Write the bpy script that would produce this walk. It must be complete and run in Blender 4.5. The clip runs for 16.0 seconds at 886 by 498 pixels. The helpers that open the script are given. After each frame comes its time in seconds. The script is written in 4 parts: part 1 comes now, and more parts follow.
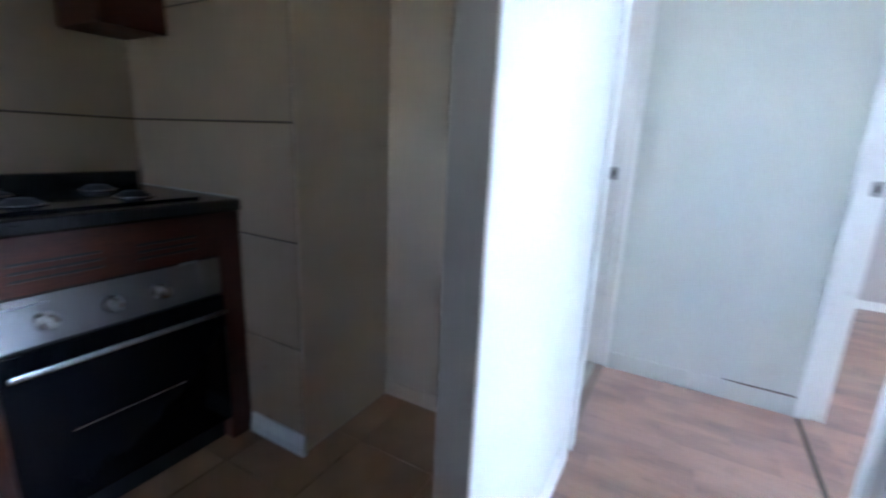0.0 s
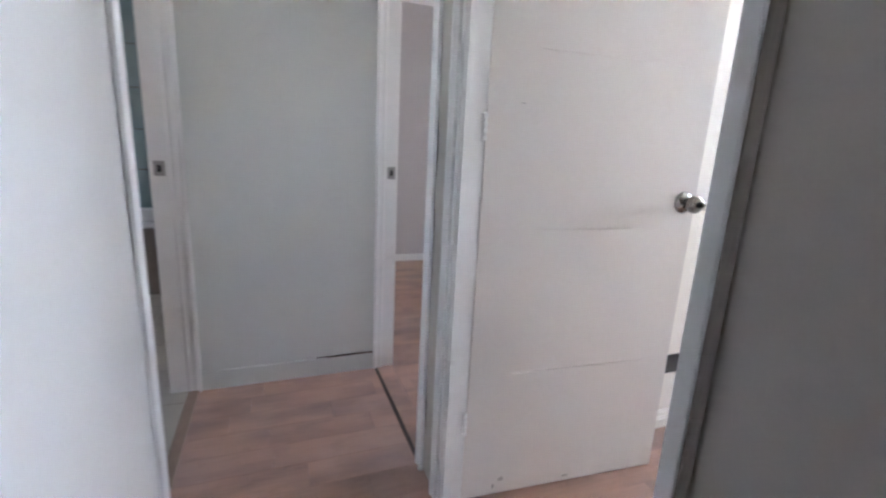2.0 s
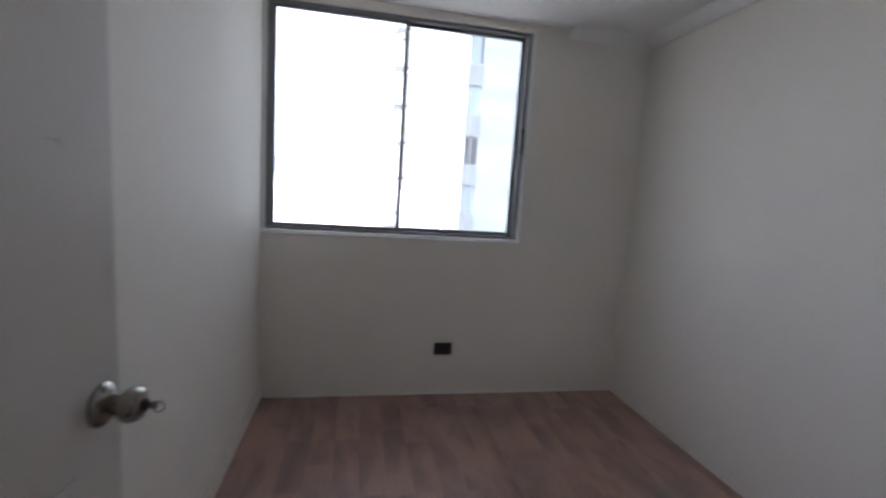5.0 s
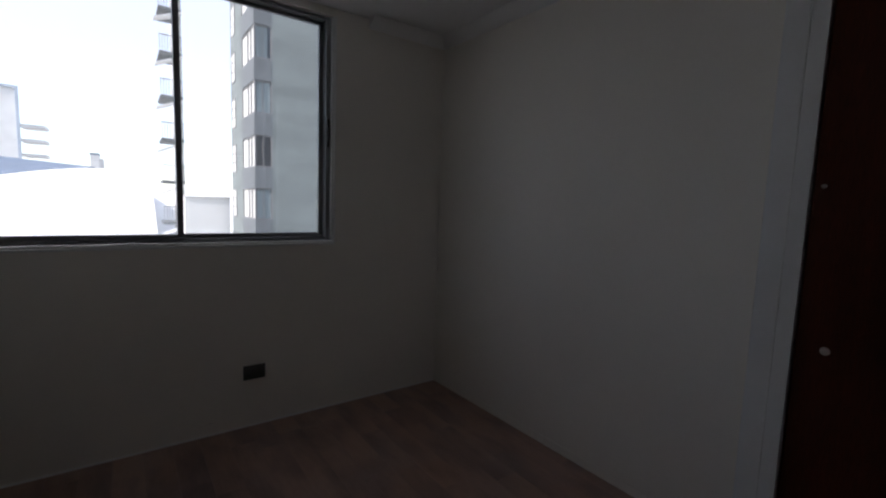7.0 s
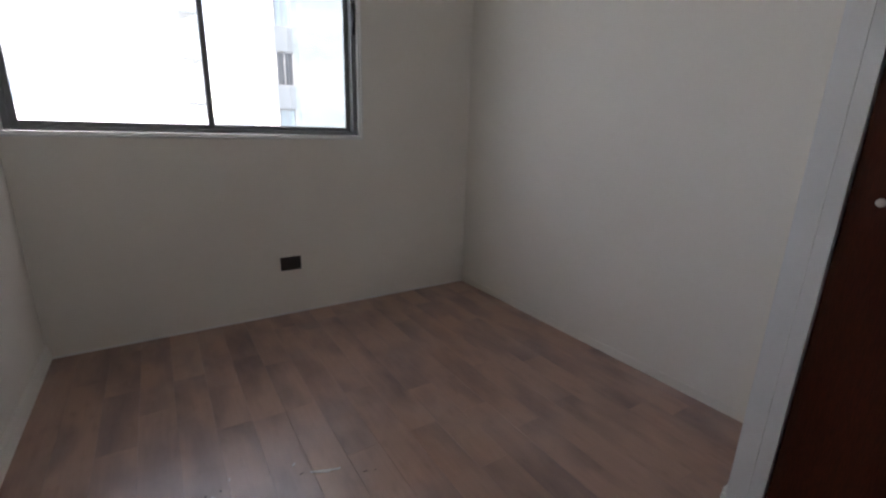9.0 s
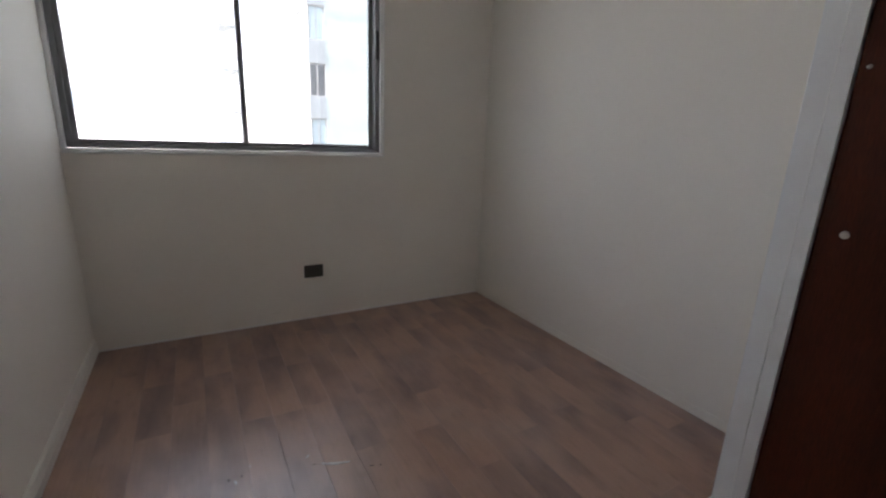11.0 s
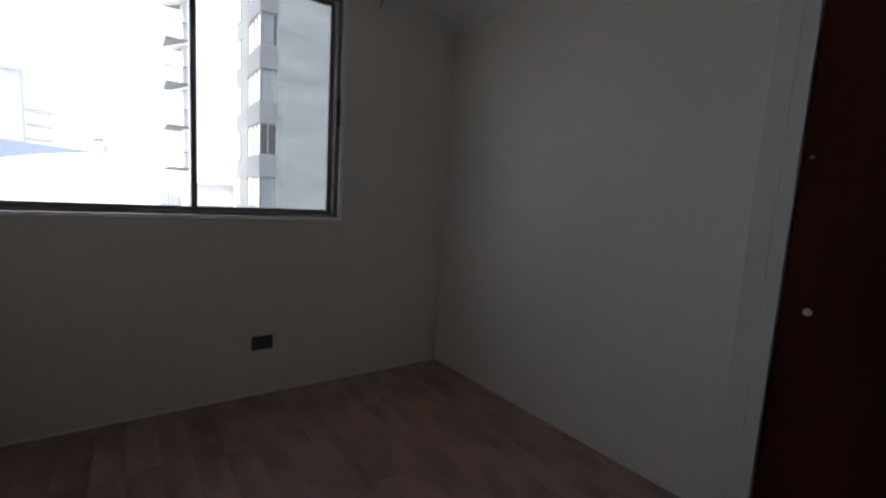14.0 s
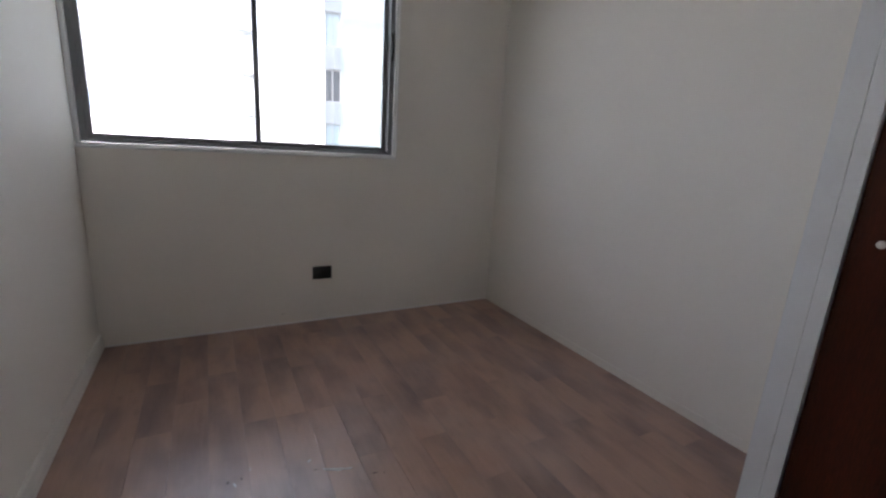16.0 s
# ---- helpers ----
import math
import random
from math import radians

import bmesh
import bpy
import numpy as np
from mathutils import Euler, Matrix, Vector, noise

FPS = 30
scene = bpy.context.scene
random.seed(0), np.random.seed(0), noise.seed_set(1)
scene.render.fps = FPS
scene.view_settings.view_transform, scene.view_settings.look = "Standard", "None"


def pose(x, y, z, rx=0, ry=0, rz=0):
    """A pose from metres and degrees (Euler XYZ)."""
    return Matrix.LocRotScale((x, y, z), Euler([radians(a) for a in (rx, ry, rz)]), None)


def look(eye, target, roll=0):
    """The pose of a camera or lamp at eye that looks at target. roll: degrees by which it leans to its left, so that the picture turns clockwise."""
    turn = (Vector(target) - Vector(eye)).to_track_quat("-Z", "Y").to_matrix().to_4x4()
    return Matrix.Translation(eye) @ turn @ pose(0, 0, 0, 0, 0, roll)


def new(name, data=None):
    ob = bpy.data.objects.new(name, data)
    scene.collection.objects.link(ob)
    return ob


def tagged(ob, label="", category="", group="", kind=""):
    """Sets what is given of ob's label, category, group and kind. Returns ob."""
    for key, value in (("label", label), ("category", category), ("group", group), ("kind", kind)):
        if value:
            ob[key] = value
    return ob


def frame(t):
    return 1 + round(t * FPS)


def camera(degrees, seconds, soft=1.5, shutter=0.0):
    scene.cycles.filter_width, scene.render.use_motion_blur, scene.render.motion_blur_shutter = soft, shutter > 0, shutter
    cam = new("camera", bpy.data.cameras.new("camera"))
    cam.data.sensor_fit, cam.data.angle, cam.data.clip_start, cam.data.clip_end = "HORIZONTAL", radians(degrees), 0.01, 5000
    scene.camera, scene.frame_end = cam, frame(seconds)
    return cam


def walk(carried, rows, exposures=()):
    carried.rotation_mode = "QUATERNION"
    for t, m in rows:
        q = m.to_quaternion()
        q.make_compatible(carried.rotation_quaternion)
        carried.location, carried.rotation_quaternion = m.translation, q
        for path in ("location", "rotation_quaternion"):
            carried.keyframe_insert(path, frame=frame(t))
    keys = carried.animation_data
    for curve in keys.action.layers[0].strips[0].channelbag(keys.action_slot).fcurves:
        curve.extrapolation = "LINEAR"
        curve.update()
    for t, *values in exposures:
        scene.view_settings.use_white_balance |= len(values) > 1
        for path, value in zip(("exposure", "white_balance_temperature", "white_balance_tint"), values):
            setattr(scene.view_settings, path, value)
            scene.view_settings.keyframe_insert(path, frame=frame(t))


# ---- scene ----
cam = camera(90.3, 16.0, soft=2.3, shutter=0.4)
PATH = [
    (0, (1.497, -3.478, 1.147), (-0.202, -4.425, 0.677), 2.5),
    (0.5, (1.463, -3.423, 1.173), (-0.458, -3.736, 0.716), 1.4),
    (1, (1.450, -3.452, 1.209), (-0.490, -3.278, 0.752), 1.4),
    (1.5, (1.409, -3.472, 1.186), (-0.484, -2.992, 0.754), 2.0),
    (2, (1.285, -3.402, 1.172), (-0.530, -2.688, 0.727), 2.9),
    (2.2, (1.207, -3.364, 1.188), (-0.570, -2.562, 0.736), 3.1),
    (2.5, (1.125, -3.322, 1.226), (-0.578, -2.374, 0.777), 3.2),
    (3, (0.973, -3.250, 1.306), (-0.474, -1.931, 0.903), 3.1),
    (3.5, (0.852, -3.215, 1.368), (-0.176, -1.54, 1.006), 4.4),
    (4, (0.766, -3.105, 1.38), (0.104, -1.247, 1.047), 4.1),
    (4.2, (0.74, -3.068, 1.394), (0.257, -1.153, 1.075), 4.3),
    (4.5, (0.686, -3.001, 1.395), (0.503, -1.031, 1.106), 5.0),
    (5, (0.597, -2.892, 1.422), (0.979, -0.946, 1.16), 3.8),
    (7.5, (0.605, -2.688, 1.327), (1.794, -1.098, 1.091), 2.3),
    (8, (0.566, -2.674, 1.239), (1.7, -1.082, 0.813), 2.3),
    (8.5, (0.576, -2.685, 1.182), (1.66, -1.089, 0.657), 2.0),
    (11, (0.568, -2.867, 1.247), (1.525, -1.183, 0.746), 2.3),
    (11.5, (0.568, -2.858, 1.29), (1.551, -1.167, 0.871), 2.5),
    (12, (0.555, -2.831, 1.31), (1.615, -1.172, 0.954), 3.2),
    (12.5, (0.539, -2.806, 1.333), (1.639, -1.164, 1.029), 3.8),
    (13, (0.527, -2.785, 1.352), (1.674, -1.166, 1.099), 3.8),
    (13.5, (0.527, -2.78, 1.339), (1.685, -1.163, 1.128), 3.6),
    (14, (0.544, -2.766, 1.287), (1.709, -1.157, 1.054), 3.3),
    (14.5, (0.53, -2.768, 1.278), (1.69, -1.161, 1.013), 2.8),
    (15, (0.548, -2.775, 1.228), (1.695, -1.171, 0.89), 2.9),
    (15.5, (0.575, -2.785, 1.201), (1.585, -1.115, 0.764), 2.3),
    (16, (0.582, -2.832, 1.216), (1.504, -1.120, 0.747), 3.5),
]
EXPOSURES = [(0.0, 5.81, 5100, 11), (0.5, 5.08, 5400, 14), (1.0, 5.04, 5700, 17), (1.5, 4.93, 6000, 19), (2.0, 4.78, 6100, 20), (2.5, 4.84, 6200, 21), (3.0, 4.64, 6200, 20), (3.5, 3.79, 6050, 19), (4.0, 3.14, 6050, 19), (4.5, 2.84, 6050, 19), (5.0, 2.34, 6050, 19), (7.5, 0.19, 6250, 19), (8.0, 1.39, 6300, 19), (8.5, 2.34, 6400, 19), (11.0, 2.34, 6600, 18), (11.5, 1.89, 6450, 19), (12.5, 1.19, 6400, 20), (13.5, 0.89, 6350, 20), (14.5, 0.94, 6350, 20), (15.0, 1.44, 6350, 19), (15.5, 2.29, 6300, 19), (16.0, 2.44, 6350, 19)]
walk(cam, [(t, look(eye, target, roll)) for t, eye, target, roll in PATH], EXPOSURES)

# ---- light ----
SUN_FROM = Vector((-0.77, -0.15, 0.62))
world = bpy.data.worlds.new("sky")
scene.world = world
world.use_nodes = True
wn = world.node_tree.nodes
wn.clear()
sky = wn.new("ShaderNodeTexSky")
sky.sky_type, sky.sun_disc = "NISHITA", False
sky.sun_elevation = math.asin(SUN_FROM.normalized().z)
sky.sun_rotation = math.atan2(SUN_FROM.x, SUN_FROM.y)
sky.dust_density, sky.air_density, sky.ozone_density = 0.35, 1.0, 1.0
back = wn.new("ShaderNodeBackground")
back.inputs["Strength"].default_value = 0.12
wout = wn.new("ShaderNodeOutputWorld")
haze = wn.new("ShaderNodeVectorMath")   # an even milky summer haze over the clear sky
haze.operation = "ADD"
haze.inputs[1].default_value = (5.25, 5.33, 5.42)
world.node_tree.links.new(sky.outputs[0], haze.inputs[0])
world.node_tree.links.new(haze.outputs[0], back.inputs[0])
world.node_tree.links.new(back.outputs[0], wout.inputs[0])

sun_data = bpy.data.lights.new("sun", "SUN")
sun_data.energy, sun_data.angle, sun_data.color = 3.5, radians(0.5), (1.0, 0.95, 0.88)
sun = new("sun", sun_data)
sun.matrix_world = look(SUN_FROM * 60, (0, 0, 0))


# ---- materials ----
def material(name, colour, rough=0.5, metal=0.0, vary=0.06, scale=4.0, fine=140.0, bump=0.04, spread=0.0, stretch=(1, 1, 1), streak=0.0, coat=0.0, bump_scale=None):
    """Principled surface with broad tone variation, a fine grain and relief, in world metres."""
    m = bpy.data.materials.new(name)
    m.use_nodes = True
    n, l = m.node_tree.nodes, m.node_tree.links
    b = n["Principled BSDF"]
    geo = n.new("ShaderNodeNewGeometry")
    mp = n.new("ShaderNodeMapping")
    mp.inputs["Scale"].default_value = stretch
    l.new(geo.outputs["Position"], mp.inputs["Vector"])
    info = n.new("ShaderNodeObjectInfo")
    shift = n.new("ShaderNodeVectorMath")
    shift.operation = "ADD"
    mul = n.new("ShaderNodeMath")
    mul.operation = "MULTIPLY"
    mul.inputs[1].default_value = 37.0 if spread else 0.0
    l.new(info.outputs["Random"], mul.inputs[0])
    l.new(mp.outputs[0], shift.inputs[0])
    l.new(mul.outputs[0], shift.inputs[1])
    broad = n.new("ShaderNodeTexNoise")
    broad.inputs["Scale"].default_value, broad.inputs["Detail"].default_value = scale, 6
    grain = n.new("ShaderNodeTexNoise")
    grain.inputs["Scale"].default_value, grain.inputs["Detail"].default_value = fine, 3
    l.new(shift.outputs[0], broad.inputs["Vector"])
    l.new(shift.outputs[0], grain.inputs["Vector"])
    ramp = n.new("ShaderNodeMapRange")
    ramp.inputs["From Min"].default_value, ramp.inputs["From Max"].default_value = 0.3, 0.7
    ramp.inputs["To Min"].default_value, ramp.inputs["To Max"].default_value = 1 - vary, 1 + vary
    l.new(broad.outputs[0], ramp.inputs[0])
    ramp2 = n.new("ShaderNodeMapRange")
    ramp2.inputs["From Min"].default_value, ramp2.inputs["From Max"].default_value = 0.3, 0.7
    ramp2.inputs["To Min"].default_value, ramp2.inputs["To Max"].default_value = 1 - streak - vary * 0.3, 1 + streak * 0.6 + vary * 0.3
    l.new(grain.outputs[0], ramp2.inputs[0])
    both = n.new("ShaderNodeMath")
    both.operation = "MULTIPLY"
    l.new(ramp.outputs[0], both.inputs[0])
    l.new(ramp2.outputs[0], both.inputs[1])
    own = n.new("ShaderNodeMapRange")
    own.inputs["To Min"].default_value, own.inputs["To Max"].default_value = 1 - spread, 1 + spread
    l.new(info.outputs["Random"], own.inputs[0])
    all3 = n.new("ShaderNodeMath")
    all3.operation = "MULTIPLY"
    l.new(both.outputs[0], all3.inputs[0])
    l.new(own.outputs[0], all3.inputs[1])
    tint = n.new("ShaderNodeVectorMath")
    tint.operation = "SCALE"
    tint.inputs[0].default_value = colour
    l.new(all3.outputs[0], tint.inputs["Scale"])
    l.new(tint.outputs[0], b.inputs["Base Color"])
    rr = n.new("ShaderNodeMapRange")
    rr.inputs["To Min"].default_value, rr.inputs["To Max"].default_value = max(rough - 0.07, 0.02), min(rough + 0.07, 1)
    l.new(broad.outputs[0], rr.inputs[0])
    l.new(rr.outputs[0], b.inputs["Roughness"])
    b.inputs["Metallic"].default_value = metal
    b.inputs["Coat Weight"].default_value = coat
    if bump:
        bp = n.new("ShaderNodeBump")
        bp.inputs["Strength"].default_value, bp.inputs["Distance"].default_value = bump, 0.004
        src = grain
        if bump_scale:
            src = n.new("ShaderNodeTexNoise")
            src.inputs["Scale"].default_value, src.inputs["Detail"].default_value = bump_scale, 4
            l.new(geo.outputs["Position"], src.inputs["Vector"])
        l.new(src.outputs[0], bp.inputs["Height"])
        l.new(bp.outputs[0], b.inputs["Normal"])
    return m


def laminate_material():
    """Oak-look laminate: boards of differing tone, long grain, dark smoky patches and knots."""
    m = bpy.data.materials.new("oak_laminate")
    m.use_nodes = True
    n, l = m.node_tree.nodes, m.node_tree.links
    b = n["Principled BSDF"]
    geo = n.new("ShaderNodeNewGeometry")
    info = n.new("ShaderNodeObjectInfo")
    mul = n.new("ShaderNodeMath")
    mul.operation, mul.inputs[1].default_value = "MULTIPLY", 53.0
    l.new(info.outputs["Random"], mul.inputs[0])
    add = n.new("ShaderNodeVectorMath")
    add.operation = "ADD"
    l.new(geo.outputs["Position"], add.inputs[0])
    l.new(mul.outputs[0], add.inputs[1])

    def noise_of(scale, detail, sx, sy):
        mp = n.new("ShaderNodeMapping")
        mp.inputs["Scale"].default_value = (sx, sy, 1)
        l.new(add.outputs[0], mp.inputs["Vector"])
        t = n.new("ShaderNodeTexNoise")
        t.inputs["Scale"].default_value, t.inputs["Detail"].default_value = scale, detail
        l.new(mp.outputs[0], t.inputs["Vector"])
        return t

    grain, smoke, knots = noise_of(10, 5, 9, 0.5), noise_of(2.6, 3, 2.2, 0.9), noise_of(11.0, 2, 2.6, 1.0)
    base = n.new("ShaderNodeValToRGB")
    e = base.color_ramp.elements
    e[0].position, e[0].color = 0.0, (0.407, 0.247, 0.181, 1)
    e[1].position, e[1].color = 1.0, (0.431, 0.264, 0.193, 1)
    for p, c in ((0.25, (0.417, 0.249, 0.181, 1)), (0.5, (0.398, 0.246, 0.186, 1)), (0.75, (0.417, 0.247, 0.177, 1))):
        x = e.new(p)
        x.color = c
    l.new(info.outputs["Random"], base.inputs[0])

    def ranged(src, a, c, lo, hi):
        r = n.new("ShaderNodeMapRange")
        for k, v in (("From Min", a), ("From Max", c), ("To Min", lo), ("To Max", hi)):
            r.inputs[k].default_value = v
        l.new(src.outputs[0], r.inputs[0])
        return r

    g, s, k = ranged(grain, 0.3, 0.7, 0.95, 1.05), ranged(smoke, 0.42, 0.74, 0.0, 0.85), ranged(knots, 0.58, 0.84, 1.0, 0.80)
    p2 = n.new("ShaderNodeMath")
    p2.operation = "MULTIPLY"
    l.new(g.outputs[0], p2.inputs[0])
    l.new(k.outputs[0], p2.inputs[1])
    dusk = n.new("ShaderNodeMix")   # smoky violet-brown figure printed along the boards
    dusk.data_type = "RGBA"
    dusk.inputs[7].default_value = (0.175, 0.115, 0.115, 1)
    l.new(s.outputs[0], dusk.inputs[0])
    l.new(base.outputs[0], dusk.inputs[6])
    sc = n.new("ShaderNodeVectorMath")
    sc.operation = "SCALE"
    l.new(dusk.outputs[2], sc.inputs[0])
    l.new(p2.outputs[0], sc.inputs["Scale"])
    worn = n.new("ShaderNodeTexNoise")   # dusty, scuffed film across the boards
    worn.inputs["Scale"].default_value, worn.inputs["Detail"].default_value, worn.inputs["Roughness"].default_value = 2.2, 5, 0.55
    l.new(geo.outputs["Position"], worn.inputs["Vector"])
    film = n.new("ShaderNodeMix")
    film.data_type = "RGBA"
    film.inputs[7].default_value = (0.46, 0.37, 0.34, 1)
    l.new(ranged(worn, 0.50, 0.74, 0.0, 0.28).outputs[0], film.inputs[0])
    l.new(sc.outputs[0], film.inputs[6])
    l.new(film.outputs[2], b.inputs["Base Color"])
    l.new(ranged(worn, 0.25, 0.75, 0.31, 0.36).outputs[0], b.inputs["Roughness"])
    b.inputs["Specular IOR Level"].default_value = 0.85
    bp = n.new("ShaderNodeBump")
    bp.inputs["Strength"].default_value, bp.inputs["Distance"].default_value = 0.06, 0.002
    l.new(grain.outputs[0], bp.inputs["Height"])
    l.new(bp.outputs[0], b.inputs["Normal"])
    return m


def glass_material():
    m = bpy.data.materials.new("window_glass")
    m.use_nodes = True
    b = m.node_tree.nodes["Principled BSDF"]
    b.inputs["Base Color"].default_value = (0.97, 0.99, 0.98, 1)
    b.inputs["Transmission Weight"].default_value, b.inputs["Roughness"].default_value, b.inputs["IOR"].default_value = 1.0, 0.0, 1.45
    return m


WALL = material("cream_wall_paint", (0.90, 0.855, 0.775), 0.66, vary=0.035, scale=0.9, fine=260, bump=0.12, bump_scale=60)
HALL = material("pale_grey_wall_paint", (0.78, 0.78, 0.75), 0.45, vary=0.025, scale=1.4, fine=240, bump=0.05, bump_scale=45)
ENDWALL = material("grey_green_wall_paint", (0.725, 0.755, 0.72), 0.42, vary=0.04, scale=1.4, fine=240, bump=0.05, bump_scale=45)
# unlit end of the partition: shade put into a darker taupe
SHADED_END = material("partition_end_shade", (0.42, 0.355, 0.29), 0.6, vary=0.05, scale=1.6, fine=240, bump=0.05, bump_scale=45)
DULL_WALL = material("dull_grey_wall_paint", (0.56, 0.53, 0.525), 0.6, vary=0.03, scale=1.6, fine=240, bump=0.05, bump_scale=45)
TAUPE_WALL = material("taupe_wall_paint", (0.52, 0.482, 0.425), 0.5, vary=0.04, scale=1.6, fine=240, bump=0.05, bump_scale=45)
BEIGE = material("beige_wall_paint", (0.74, 0.605, 0.45), 0.55, vary=0.03, scale=1.6, fine=240, bump=0.05, bump_scale=50)
CEIL = material("white_ceiling_paint", (0.91, 0.90, 0.88), 0.8, vary=0.02, scale=2, fine=200, bump=0.06, bump_scale=90)
TRIM = material("white_trim_paint", (0.88, 0.88, 0.86), 0.30, vary=0.03, scale=6, fine=120, bump=0.03)
DOOR = material("white_door_paint", (0.75, 0.705, 0.65), 0.38, vary=0.03, scale=2.2, fine=160, bump=0.03, bump_scale=70)
WOODFLOOR = laminate_material()
SUBFLOOR = material("dark_joint", (0.06, 0.045, 0.04), 0.8)
STRIP = material("brown_threshold", (0.27, 0.20, 0.155), 0.45, vary=0.1, scale=12)
DARKSTRIP = material("dark_threshold_gap", (0.05, 0.04, 0.035), 0.6)
ALU = material("dark_grey_aluminium", (0.24, 0.245, 0.25), 0.45, metal=0.3, vary=0.05, scale=9)
BLACK = material("black_plastic", (0.02, 0.02, 0.022), 0.45, vary=0.08)
PLATE = material("charcoal_plastic", (0.05, 0.048, 0.046), 0.4, vary=0.06)
STEEL = material("brushed_nickel", (0.36, 0.335, 0.31), 0.27, metal=1.0, vary=0.06, scale=30)
STAINLESS = material("brushed_stainless", (0.44, 0.45, 0.47), 0.25, metal=1.0, vary=0.05, fine=90, stretch=(1, 1, 14), bump=0.02)
WENGE = material("dark_wenge_wood", (0.060, 0.015, 0.006), 0.42, vary=0.25, scale=3, fine=60, stretch=(6, 6, 0.5), streak=0.25, bump=0.05)
WENGE.node_tree.nodes["Principled BSDF"].inputs["Specular IOR Level"].default_value = 0.22
MAHOGANY = material("reddish_brown_cabinet", (0.075, 0.020, 0.010), 0.35, vary=0.2, scale=3, fine=60, stretch=(0.6, 6, 6), streak=0.25, bump=0.04)
WORKTOP = material("black_worktop", (0.012, 0.012, 0.013), 0.22, vary=0.2, scale=40)
OVENGLASS = material("black_oven_glass", (0.004, 0.004, 0.006), 0.08, vary=0.05, bump=0)
OVENGLASS.node_tree.nodes["Principled BSDF"].inputs["Specular IOR Level"].default_value = 0.14
CHINA = material("pale_knob", (0.50, 0.47, 0.43), 0.3)
WALLTILE = material("beige_wall_tile", (0.41, 0.30, 0.20), 0.30, vary=0.05, scale=5, spread=0.04, bump=0.02)
GROUT = material("dark_grout", (0.10, 0.07, 0.05), 0.9)
TERRACOTTA = material("terracotta_floor_tile", (0.42, 0.25, 0.15), 0.42, vary=0.10, scale=7, spread=0.06, bump=0.03)
TEAL = material("blue_green_wall_tile", (0.26, 0.37, 0.39), 0.22, vary=0.05, scale=6, spread=0.04, bump=0.02)
TAUPE = material("brown_tub_tile", (0.20, 0.17, 0.15), 0.4, vary=0.08, scale=6, spread=0.05)
PALETILE = material("pale_bath_floor_tile", (0.42, 0.40, 0.34), 0.35, vary=0.06, scale=6, spread=0.04)
ENAMEL = material("white_enamel", (0.78, 0.80, 0.79), 0.15, vary=0.02)
GLASS = glass_material()
CONCRETE = material("grey_concrete_render", (0.238, 0.262, 0.25), 0.9, vary=0.15, scale=0.5, fine=2.6, streak=0.07, stretch=(1, 1, 2.6), bump=0.03)
SPANDREL = material("light_grey_spandrel", (0.18, 0.192, 0.195), 0.85, vary=0.08, scale=0.9, fine=5, stretch=(1.5, 1.5, 0.25), streak=0.1)
WHITEWALL = material("white_render", (0.86, 0.85, 0.82), 0.9, vary=0.05, scale=0.6, fine=4)
FARGLASS = material("far_window_glass", (0.07, 0.085, 0.095), 0.12, vary=0.2, scale=0.8, spread=0.4)
CURTAIN = material("pale_curtain", (0.34, 0.40, 0.41), 0.9, vary=0.06, spread=0.3, fine=12, stretch=(3, 3, 0.05), streak=0.2)
DARKPANE = material("dark_screen", (0.05, 0.052, 0.055), 0.3, vary=0.3, scale=3)
# sky reflection in the tower's side windows, put into a pale colour
SKYPANE = material("pale_sky_reflection", (0.74, 0.72, 0.67), 0.6, vary=0.05, scale=2, fine=10, stretch=(3, 3, 0.1), streak=0.1)
ZINC = material("worn_zinc_plate", (0.40, 0.39, 0.38), 0.45, metal=0.5, vary=0.12, scale=40)
GREYTRIM = material("off_white_trim_paint", (0.84, 0.84, 0.835), 0.36, vary=0.03, scale=6, fine=120, bump=0.03)
CREAMTRIM = material("cream_gloss_trim_paint", (0.82, 0.79, 0.72), 0.3, vary=0.03, scale=6, fine=120, bump=0.03)
BROWNEDGE = material("brown_casing_edge", (0.40, 0.34, 0.29), 0.5, vary=0.08, scale=5, fine=60, stretch=(6, 6, 0.4), streak=0.04)
# shaded, hazy edges of the far tower, put into a pale blue colour
SHADE_BLUE = material("tower_edge_shade_blue", (0.52, 0.58, 0.65), 0.8, vary=0.05, scale=0.4)
ROOF = material("grey_blue_corrugated_roof", (0.24, 0.29, 0.36), 0.5, metal=0.2, vary=0.1, scale=0.5)
RAIL = material("balcony_rail_paint", (0.24, 0.235, 0.23), 0.5)
GROUND = material("concrete_yard_and_dust", (0.24, 0.23, 0.21), 0.95, vary=0.3, scale=0.15, fine=3, streak=0.15)


# ---- helpers of this scene ----
def box(bm, x0, x1, y0, y1, z0, z1, bevel=0.0):
    vs = [bm.verts.new(p) for p in ((x0, y0, z0), (x1, y0, z0), (x1, y1, z0), (x0, y1, z0), (x0, y0, z1), (x1, y0, z1), (x1, y1, z1), (x0, y1, z1))]
    fs = [bm.faces.new([vs[i] for i in q]) for q in ((3, 2, 1, 0), (4, 5, 6, 7), (0, 1, 5, 4), (1, 2, 6, 5), (2, 3, 7, 6), (3, 0, 4, 7))]
    if bevel:
        es = list({e for f in fs for e in f.edges})
        bmesh.ops.bevel(bm, geom=es, offset=bevel, segments=2, affect="EDGES", profile=0.5)
    return bm


def boxes(*rows, bevel=0.0):
    bm = bmesh.new()
    for r in rows:
        box(bm, *r, bevel=bevel)
    return bm


